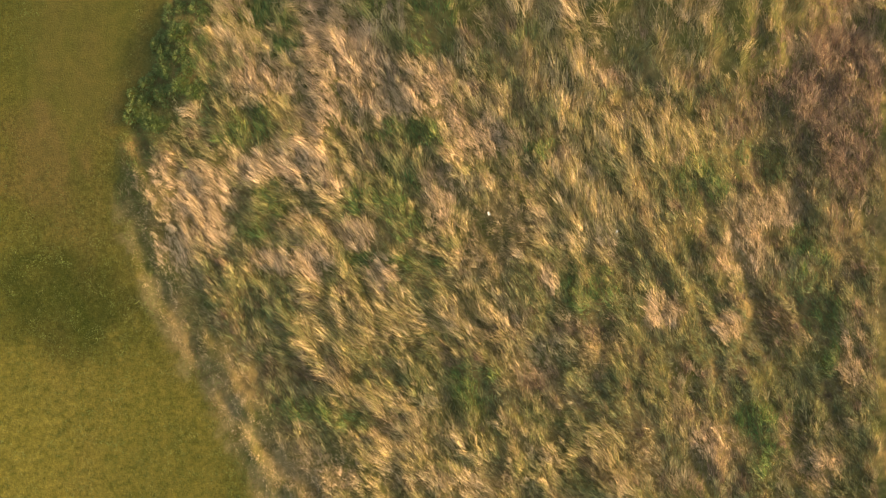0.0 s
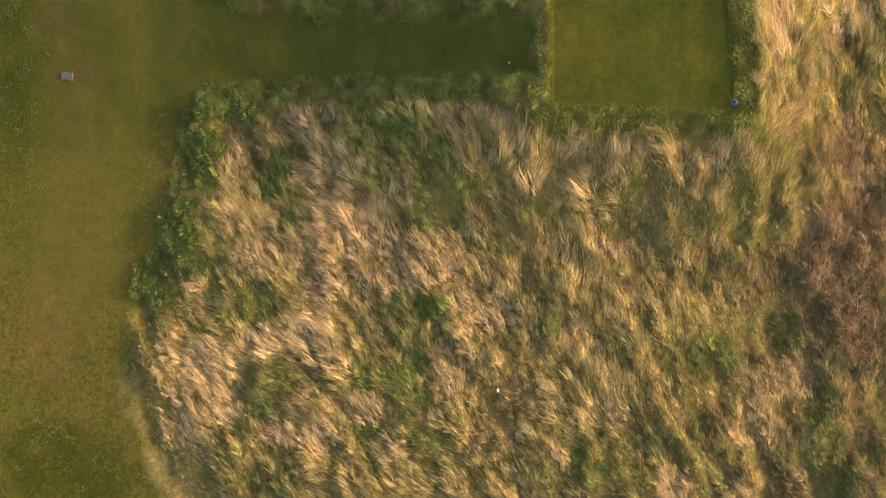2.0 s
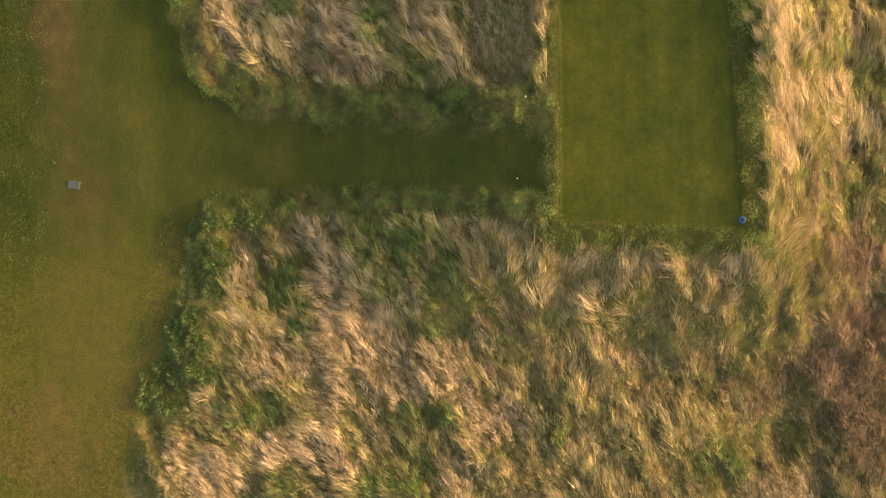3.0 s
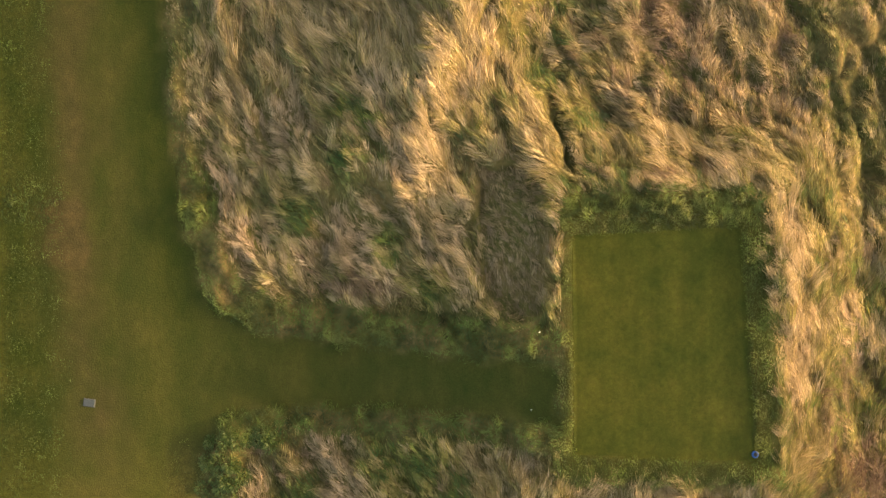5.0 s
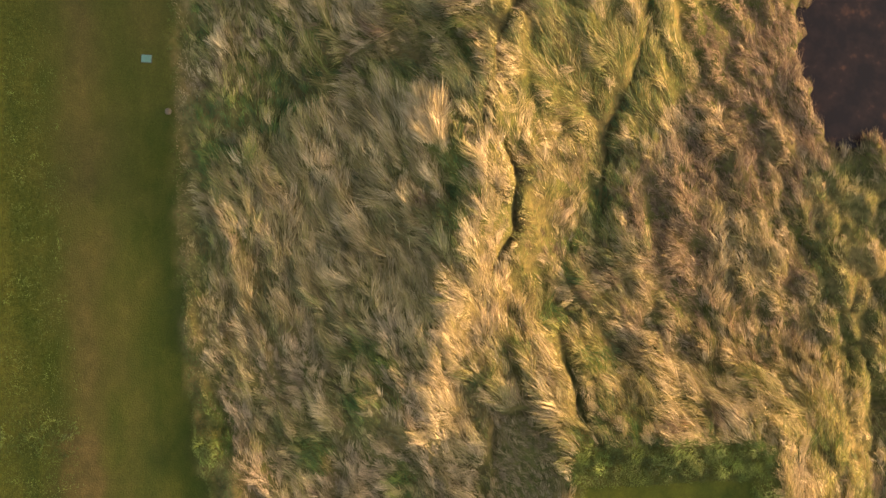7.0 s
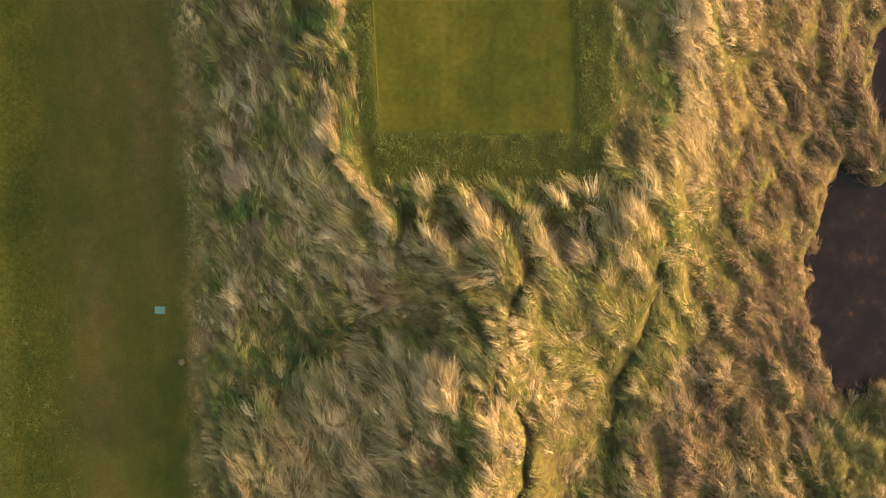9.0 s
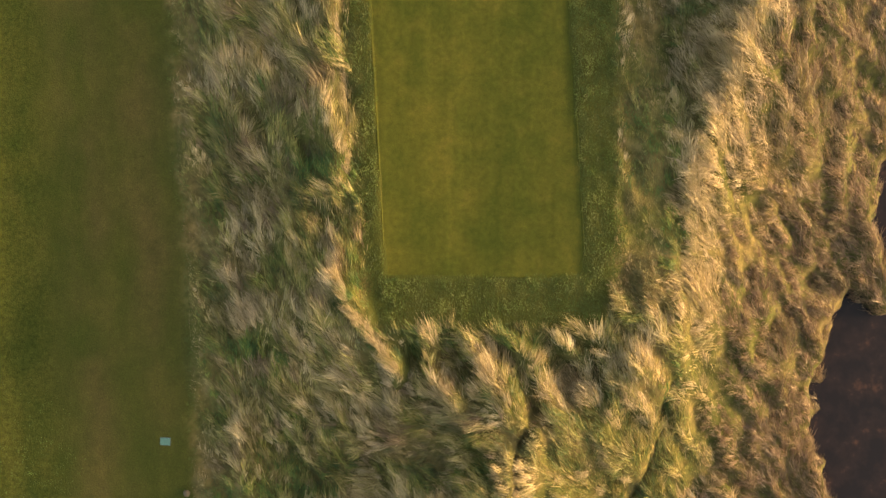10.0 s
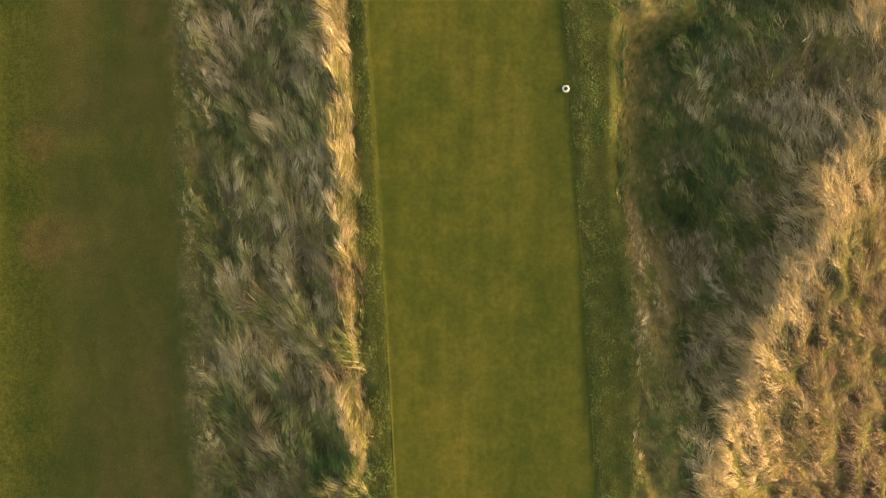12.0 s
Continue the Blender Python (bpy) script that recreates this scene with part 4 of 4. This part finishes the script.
def build_rough():
    """Long combed locks over most of the ground, a finer sward of short ones towards the south."""
    made = []
    for spacing, span, count, spread, longer in ((0.215, (-17.8, 15.0, 6.6, 55.6), 28, 0.24, 1.12), (0.19, (-17.8, 15.0, -9.2, 7.2), 27, 0.24, 1.12)):
        x, y = tussocks(spacing, *span)
        wild = np.maximum.reduce([inside(x, y, LANE), inside(x, y, COLLAR_A), inside(x, y, COLLAR_B), pooled(x, y)])
        ok = (wild < -0.02) & (rng.uniform(0, 1, len(x)) < 0.25 + 0.75 * ramp(0.0, -0.7, inside(x, y, LANE) + fringe_width(x, y)))
        made.append(grow(x[ok], y[ok], count, spread, longer, 0.06))
    x, y = tussocks(1.0, -36.0, 34.0, -26.0, 74.0)
    ok = ((x < -18.3) | (x > 15.3) | (y < -9.5) | (y > 55.9)) & (np.maximum.reduce([inside(x, y, LANE), inside(x, y, COLLAR_B), pooled(x, y)]) < -0.1)
    around = grow(x[ok], y[ok], 11, 0.5, 1.4, -0.1)
    around["width"] = around["width"] * 1.8
    ob = blade_mesh("dune_grass", mat_grass, **join(join(*made), around))
    return tagged(ob, "windswept tan and green dune grass covering the rough ground", "grass", kind="stuff")


def build_undergrowth():
    """Short tangled growth between the tussocks, with their shade put into its tone."""
    x, y = tussocks(0.066, *SPAN)
    ok = (inside(x, y, LANE) < -0.05) & keep_off(x, y)
    x, y = x[ok], y[ok]
    n = len(x)
    dry, dead, blush, length, heading, tangle = habit(x, y)
    root = np.column_stack((x, y, height(x, y) - 0.02))
    # Low tone range: the dark of the gaps is painted into these blades.
    ob = blade_mesh("tangled_undergrowth", mat_grass, root, np.radians(heading) + rng.normal(0, 0.45, n), 0.06 + length * rng.uniform(0.3, 0.7, n),
                    rng.uniform(0.5, 1.3, n), rng.uniform(0.0, 0.4, n), rng.uniform(0.014, 0.026, n), np.clip(dry - 0.07 + 0.06 * ramp(8, 5, y) + rng.normal(0, 0.12, n), 0, 1),
                    np.clip(dead + rng.normal(0.03, 0.12, n), 0, 1), blush, (rng.uniform(0.5, 1.15, n) - 0.12 * ramp(8, 5, y)), plain=True)
    return tagged(ob, "short tangled green and brown grass between the tussocks", "grass", kind="stuff")


def build_collar():
    """Short dense growth round the tees and along the lane's edges, and the coarser verge beyond the lane."""
    x, y = tussocks(0.066, -17.6, 10.5, -9.2, 55.6)
    tee = np.maximum(inside(x, y, TEE_A), inside(x, y, TEE_B))
    collar = np.maximum(inside(x, y, COLLAR_A), inside(x, y, COLLAR_B))
    lane = inside(x, y, LANE)
    open_side = ramp(6, -1, y) * 0.9
    first = fringe_width(x, y)
    coarse = 0.4 * ramp(-13.3, -14.2, x + 0.03 * (y - 20)) * ramp(5, 8, y) * ramp(34, 26, y)
    verge = (lane > 0) & (rng.uniform(0, 1, len(x)) < np.maximum.reduce([0.5 * open_side, coarse, 0.45 * ramp(1.5, 0.6, lane) * ramp(-7, -8.5, x) * ramp(11, 9, y)]))
    ragged = 0.35 * (vnoise(x, y, 0.5, 51) - 0.5)
    cut = (lane < 0.12 + ragged) & (lane > -first - 0.3 - 0.8 * ramp(9, 7, y) + ragged) & (rng.uniform(0, 1, len(x)) < 0.25 + 0.75 * ramp(26, 19, y) * ramp(-1, 3, y))
    ok = (tee < -0.02) & ((collar > -0.25) & (lane < 0.1) | cut | verge)
    x, y, open_side = x[ok], y[ok], np.clip(open_side[ok], 0, 1)
    i = np.repeat(np.arange(len(x)), 4)
    n = len(i)
    bx, by = x[i] + rng.normal(0, 0.05, n), y[i] + rng.normal(0, 0.05, n)
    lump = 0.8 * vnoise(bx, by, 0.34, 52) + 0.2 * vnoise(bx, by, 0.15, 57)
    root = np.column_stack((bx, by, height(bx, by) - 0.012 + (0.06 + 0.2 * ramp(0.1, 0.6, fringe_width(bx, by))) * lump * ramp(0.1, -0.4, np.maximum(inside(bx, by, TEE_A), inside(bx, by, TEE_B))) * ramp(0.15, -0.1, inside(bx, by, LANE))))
    north = ramp(17.1, 17.6, by) * ramp(19, 18, by)
    sere = 0.35 * ramp(1.6, 0.4, inside(bx, by, LANE)) * ramp(-7, -8.5, bx) * ramp(10.5, 9, by)
    bank = north + 0.7 * ramp(10.3, 10.8, by) * ramp(15, 14, by) * ramp(3, 2, bx) * ramp(-10, -8, bx)
    dry = np.clip(0.26 - 0.13 * ramp(-12.5, -13.5, bx) * ramp(5, 8, by) + 0.05 * open_side[i] - 0.15 * bank + 0.14 * north + sere + 0.4 * (vnoise(bx, by, 0.9, 53) - 0.5) + 0.16 * (vnoise(bx, by, 0.22, 54) - 0.5) + rng.normal(0, 0.05, n), 0, 1)
    # Tone drops between the lumps, which paints their shade into the blades.
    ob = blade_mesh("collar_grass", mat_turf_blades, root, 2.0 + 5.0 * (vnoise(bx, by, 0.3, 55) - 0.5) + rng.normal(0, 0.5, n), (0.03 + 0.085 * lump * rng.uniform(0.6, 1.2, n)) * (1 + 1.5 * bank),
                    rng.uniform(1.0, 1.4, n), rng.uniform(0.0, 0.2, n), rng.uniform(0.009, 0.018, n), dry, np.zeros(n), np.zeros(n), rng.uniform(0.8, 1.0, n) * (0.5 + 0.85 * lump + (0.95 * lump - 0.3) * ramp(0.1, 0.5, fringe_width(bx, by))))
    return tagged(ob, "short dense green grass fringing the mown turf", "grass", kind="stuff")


# ---- single tussocks that stand out along the crests and tee edges ----
def tussock_mesh(k):
    """One tall tussock: a sheaf of long blades, combed one way along its local x axis."""
    n = 130
    r, a = np.sqrt(rng.uniform(0, 1, n)), rng.uniform(0, 2 * np.pi, n)
    root = np.column_stack((0.26 * r * np.cos(a), 0.20 * r * np.sin(a), np.full(n, -0.05)))
    lean = np.clip(rng.normal(0.98, 0.18, n), 0.3, 1.3)
    ob = blade_mesh("grass_tussock", mat_grass, root, rng.normal(0, 0.14, n) + 0.10 * np.sin(a), rng.uniform(0.35, 0.95, n), lean,
                    np.minimum(rng.uniform(0.2, 0.55, n), 1.65 - lean), rng.uniform(0.009, 0.017, n),
                    np.clip(rng.normal(0.72 + 0.035 * k, 0.12, n), 0, 1), np.clip(rng.normal(0.05, 0.1, n), 0, 1), np.full(n, 0.18), rng.uniform(0.62, 1.25, n),
                    rng.normal(0.1 * (k - 2.5), 0.15, n))
    return tagged(ob, "tall sun-bleached tussock of dune grass combed by wind", "grass tussock", "tussocks along the crests")


def plant_row(made, points, gap, heading, size, scatter):
    """Tussocks along a line, each turned, sized and shifted a little."""
    for (ax, ay), (bx, by) in zip(points, points[1:]):
        steps = max(1, round(math.hypot(bx - ax, by - ay) / gap))
        for q in range(steps):
            u = (q + rng.uniform(0, 1)) / steps
            px, py = ax + (bx - ax) * u + rng.normal(0, scatter), ay + (by - ay) * u + rng.normal(0, scatter)
            pz = float(height(np.array([px]), np.array([py]))[0])
            grown = size * rng.uniform(0.75, 1.2)
            m = pose(px, py, pz, 0, 0, heading + rng.normal(0, 15)) @ Matrix.Diagonal((grown, grown, grown, 1))
            first = made[int(rng.integers(len(made)))]
            if first.get("planted"):
                ob = copy_thing(first, Matrix())
            else:
                ob, first["planted"] = first, 1
            ob.matrix_basis = m


def plant_tussocks():
    made = [tussock_mesh(k) for k in range(6)]
    plant_row(made, [(2.3, 9.3), (3.3, 9.0), (5.0, 9.1), (6.7, 8.95), (7.9, 8.8), (9.4, 9.1)], 0.27, 102, 0.66, 0.14)
    plant_row(made, [(9.75, 10.8), (9.75, 12.4), (9.6, 14.2), (9.5, 15.5), (9.35, 17.0), (8.8, 18.2)], 0.24, 132, 0.72, 0.22)
    plant_row(made, [(8.3, 18.9), (6.8, 18.55), (5.3, 18.6), (4.3, 18.8), (3.4, 19.1)], 0.36, 150, 0.55, 0.16)
    plant_row(made, [(-1.35, 18.8), (-1.35, 20.6), (-0.8, 22.2), (-0.1, 23.8), (0.1, 25.4), (0.2, 26.9)], 0.36, 118, 0.7, 0.14)
    plant_row(made, [(-1.8, 27.3), (-1.6, 28.5), (-2.0, 29.0)], 0.3, 115, 1.0, 0.14)
    plant_row(made, [(0.9, 28.3), (2.2, 29.8), (3.4, 30.9)], 0.42, 150, 0.72, 0.25)
    plant_row(made, [(1.5, 27.3), (2.8, 28.8), (4.0, 29.9)], 0.42, 148, 0.72, 0.25)
    plant_row(made, [(-3.3, 33.2), (-4.1, 34.2), (-4.8, 35.1), (-5.15, 36.0), (-5.1, 37.0)], 0.15, 124, 0.5, 0.04)
    plant_row(made, [(-4.95, 38.5), (-4.95, 41.5), (-5.25, 44.0), (-5.4, 46.5), (-5.35, 49.0), (-5.6, 53.5)], 0.28, 122, 0.5, 0.06)
    plant_row(made, [(-2.2, 33.9), (-1.0, 33.8), (0.3, 32.9), (1.6, 32.8), (2.8, 32.2), (4.0, 31.5)], 0.38, 122, 1.0, 0.28)
    plant_row(made, [(5.9, 34.5), (5.9, 37.4), (5.8, 39.2), (6.5, 41.2), (6.9, 42.4), (7.7, 44.8), (8.75, 46.2), (8.8, 48.2), (9.6, 49.1), (11.0, 50.1)], 0.21, 128, 0.8, 0.24)
    plant_row(made, [(8.1, 52.3), (9.4, 52.7), (11.3, 52.8)], 0.25, 108, 0.85, 0.15)


# ---- leafy weeds along the lane's corner ----
mat_leaf = grass_material("weed_leaves", [(0.0, (0.05, 0.095, 0.022)), (0.5, (0.10, 0.145, 0.036)), (1.0, (0.20, 0.21, 0.06))], through_light=0.3)


def weed_mesh():
    """A low cushion of broad leaves."""
    n = 170
    a, f = rng.uniform(0, 2 * np.pi, n), np.sqrt(rng.uniform(0, 1, n))
    root = np.column_stack((0.2 * f * np.cos(a), 0.2 * f * np.sin(a), 0.13 * np.sqrt(np.clip(1 - f * f, 0, 1)) - 0.04))
    ob = blade_mesh("leafy_weed", mat_leaf, root, a + rng.normal(0, 0.5, n), rng.uniform(0.06, 0.13, n), 0.5 + 0.7 * f, np.full(n, 0.35), rng.uniform(0.016, 0.034, n),
                    np.clip(rng.normal(0.4, 0.25, n), 0, 1), np.zeros(n), np.zeros(n), rng.uniform(0.8, 1.2, n))
    return tagged(ob, "low cushion of broad dark-green weed leaves in rough grass", "weed", "weeds along the mown lane")


def plant_weeds():
    made = [weed_mesh() for k in range(4)]
    used = 0
    for px, py, rx, ry in LEAF:
        for q in range(max(3, round(rx * ry * 26))):
            a, f = rng.uniform(0, 2 * np.pi), math.sqrt(rng.uniform(0, 1))
            x, y = px + rx * f * math.cos(a), py + ry * f * math.sin(a)
            first = made[used % 4]
            ob = first if used < 4 else copy_thing(first, Matrix())
            grown = rng.uniform(0.7, 1.3)
            ob.matrix_basis = pose(x, y, float(height(np.array([x]), np.array([y]))[0]), 0, 0, rng.uniform(0, 360)) @ Matrix.Diagonal((grown, grown, grown * rng.uniform(0.8, 1.3), 1))
            used += 1


def dead_shrub(x, y, radius, label):
    """A rounded clump of fine bare twigs."""
    n = 420
    a, f = rng.uniform(0, 2 * np.pi, n), np.sqrt(rng.uniform(0, 1, n))
    root = np.column_stack((0.45 * radius * f * np.cos(a), 0.45 * radius * f * np.sin(a), np.full(n, -0.03)))
    ob = blade_mesh("dead_shrub", mat_grass, root, a + rng.normal(0, 0.5, n), radius * rng.uniform(0.6, 1.0, n), 0.15 + 0.95 * f, rng.uniform(0.1, 0.5, n), rng.uniform(0.008, 0.014, n),
                    np.full(n, 0.8), rng.uniform(0.2, 0.6, n), np.full(n, 0.6), rng.uniform(0.6, 1.1, n))
    ob.location = (x, y, float(height(np.array([x]), np.array([y]))[0]))
    return tagged(ob, label, "shrub")


# ---- small made things ----
def plain_material(name, colour, rough, wear=0.15, size=0.03):
    """Paint or stone with fine mottling."""
    m, nodes, links = material(name)
    r = colour_ramp(nodes, [(0.3, tuple(c * (1 - wear) for c in colour)), (0.7, tuple(min(1, c * (1 + wear)) for c in colour))])
    links.new(noise_node(nodes, links, size, 4.0), r.inputs[0])
    finish(nodes, links, r.outputs[0], rough, noise_node(nodes, links, size * 0.6, 3.0), 0.25, 0.003, 0.4)
    return m


mat_blue = plain_material("blue_marker_paint", (0.012, 0.075, 0.26), 0.45)
mat_white = plain_material("white_marker_paint", (0.66, 0.64, 0.58), 0.45)
mat_dark = plain_material("dark_marker_centre", (0.015, 0.015, 0.018), 0.6)
mat_steel = plain_material("dull_steel", (0.25, 0.25, 0.25), 0.5)
mat_slab = plain_material("blue_grey_stone", (0.062, 0.075, 0.08), 0.8, 0.2, 0.05)
mat_rim = plain_material("weathered_grey_stone", (0.07, 0.07, 0.062), 0.9, 0.25, 0.05)
mat_turquoise = plain_material("turquoise_enamel", (0.085, 0.185, 0.16), 0.5, 0.15, 0.05)
mat_stone = plain_material("pale_stone", (0.11, 0.085, 0.06), 0.9, 0.2, 0.04)
mat_ball = plain_material("ball_white", (0.6, 0.6, 0.58), 0.35, 0.04, 0.01)


def part(name, bm, mat, parent, label="", smooth=True):
    """Links a bmesh as one mesh object under a thing."""
    for f in bm.faces:
        f.smooth = smooth
    mesh = bpy.data.meshes.new(name)
    bm.to_mesh(mesh)
    bm.free()
    mesh.materials.append(mat)
    ob = new(name, mesh)
    ob.parent = parent
    return tagged(ob, label)


def lathe(profile, around=20):
    """A turned solid from (radius, height) pairs, closed where the radius is nought."""
    bm = bmesh.new()
    rings = []
    for r, z in profile:
        if r == 0:
            rings.append([bm.verts.new((0, 0, z))])
        else:
            rings.append([bm.verts.new((r * math.cos(2 * math.pi * k / around), r * math.sin(2 * math.pi * k / around), z)) for k in range(around)])
    for a, b in zip(rings, rings[1:]):
        for k in range(around):
            q = (k + 1) % around
            if len(a) == 1:
                bm.faces.new((a[0], b[q], b[k]))
            elif len(b) == 1:
                bm.faces.new((a[k], a[q], b[0]))
            else:
                bm.faces.new((a[k], a[q], b[q], b[k]))
    bmesh.ops.recalc_face_normals(bm, faces=bm.faces[:])
    return bm


def slab(sx, sy, z0, z1, bevel):
    bm = bmesh.new()
    bmesh.ops.create_cube(bm, size=1)
    bmesh.ops.transform(bm, matrix=Matrix.Translation((0, 0, (z0 + z1) / 2)) @ Matrix.Diagonal((sx, sy, z1 - z0, 1)), verts=bm.verts[:])
    bmesh.ops.bevel(bm, geom=bm.edges[:], offset=bevel, segments=2, profile=0.5, affect="EDGES")
    return bm


def ground_at(x, y, rough=True):
    return float(height(np.array([x]), np.array([y]), rough)[0])


def tee_marker(x, y, mat, label):
    """A squat round marker: dished body with a dark hole in its crown, on a steel spike."""
    ob = new("tee_marker")
    ob.location = (x, y, ground_at(x, y, False) + 0.012)
    part("body", lathe([(0, 0.004), (0.06, 0.0), (0.098, 0.008), (0.112, 0.022), (0.106, 0.038), (0.08, 0.050), (0.058, 0.052), (0.045, 0.046), (0, 0.044)]), mat, ob)
    part("centre_cap", lathe([(0.062, 0.043), (0.062, 0.053), (0.055, 0.057), (0, 0.058)], 14), mat_dark, ob, "dark cap")
    part("spike", lathe([(0, -0.12), (0.008, -0.09), (0.008, 0.006), (0, 0.006)], 8), mat_steel, ob, "steel spike")
    return tagged(ob, label, "tee marker")


def yardage_slab(x, y, sx, sy, turn, mat_top, label):
    """A flat plate let into a slightly larger block, sitting in the turf."""
    ob = new("distance_plate")
    ob.location, ob.rotation_euler = (x, y, ground_at(x, y) - 0.03), (0, 0, radians(turn))
    part("block", slab(sx, sy, 0.0, 0.05, 0.008), mat_rim, ob, smooth=False)
    part("plate", slab(sx - 0.035, sy - 0.035, 0.046, 0.062, 0.005), mat_top, ob, "weathered plate", smooth=False)
    return tagged(ob, label, "ground plate")


def stake(x, y, tall, lean, turn, label):
    """A short painted stake, rounded on top, leaning in the grass."""
    ob = new("marker_stake")
    ob.matrix_basis = pose(x, y, ground_at(x, y) - 0.05, 0, lean, turn)
    part("shaft", lathe([(0, 0.0), (0.018, 0.0), (0.018, tall * 0.9), (0.014, tall * 0.97), (0, tall)], 10), mat_white, ob)
    part("band", lathe([(0.0185, tall * 0.70), (0.0200, tall * 0.705), (0.0200, tall * 0.80), (0.0185, tall * 0.805)], 10), mat_dark, ob, "dark band")
    return tagged(ob, label, "stake")


def pebble(x, y, r, flat, mat, name, label, category, lift=0.0):
    bm = bmesh.new()
    bmesh.ops.create_icosphere(bm, subdivisions=3, radius=r)
    for v in bm.verts:
        if flat < 1:
            v.co *= 1 + 0.25 * noise.noise(v.co * (1.3 / r) + Vector((x, y, 0)))
        v.co.z *= flat
    ob = part(name, bm, mat, None)
    ob.location = (x, y, ground_at(x, y) + r * flat * 0.75 + lift)
    return tagged(ob, label, category)


def scrap(x, y, sx, sy, turn):
    """A crumpled scrap of pale paper caught on top of the grass."""
    bm = bmesh.new()
    bmesh.ops.create_grid(bm, x_segments=6, y_segments=5, size=0.5)
    for v in bm.verts:
        v.co.z = 0.35 * noise.noise(v.co * 2.2 + Vector((x, y, 0))) + 0.25 * abs(v.co.x)
    bmesh.ops.solidify(bm, geom=bm.faces[:], thickness=0.02)
    ob = part("paper_scrap", bm, mat_white, None, smooth=False)
    ob.matrix_basis = pose(x, y, ground_at(x, y) + 0.22, 12, -8, turn) @ Matrix.Diagonal((sx, sy, sx, 1))
    return tagged(ob, "small crumpled white paper scrap caught in dry grass", "litter")


tee_marker(8.59, 10.26, mat_blue, "low round blue tee marker with a dark centre on turf")
tee_marker(1.20, 50.98, mat_white, "low round white tee marker with a dark centre on turf")
yardage_slab(-12.66, 11.46, 0.40, 0.27, -8, mat_slab, "blue-grey rectangular stone plate set in the mown lane")
yardage_slab(-11.16, 30.57, 0.36, 0.27, -3, mat_turquoise, "pale turquoise rectangular plate at the edge of the lane")
stake(2.03, 14.02, 0.42, -12, 10, "short white stake leaning in grass beside the tee bank")
stake(8.05, 52.25, 0.42, 10, 60, "thin white stake standing on the tall grass crest")
stake(-6.1, 51.9, 0.45, 15, 100, "thin white stake standing in rough dune grass")
pebble(1.76, 11.55, 0.0215, 1.0, mat_ball, "golf_ball", "white golf ball lying on the mown cross path", "golf ball")
pebble(-10.45, 28.85, 0.11, 0.6, mat_stone, "field_stone", "pale rounded stone at the edge of rough grass", "stone", 0.05)
scrap(1.51, 1.17, 0.07, 0.12, 20)
scrap(5.76, 0.58, 0.05, 0.10, -30)
dead_shrub(7.1, 45.75, 0.58, "small rounded dead shrub of grey-brown twigs in a grassy hollow")
plant_weeds()
plant_tussocks()
build_rough()
build_undergrowth()
build_collar()
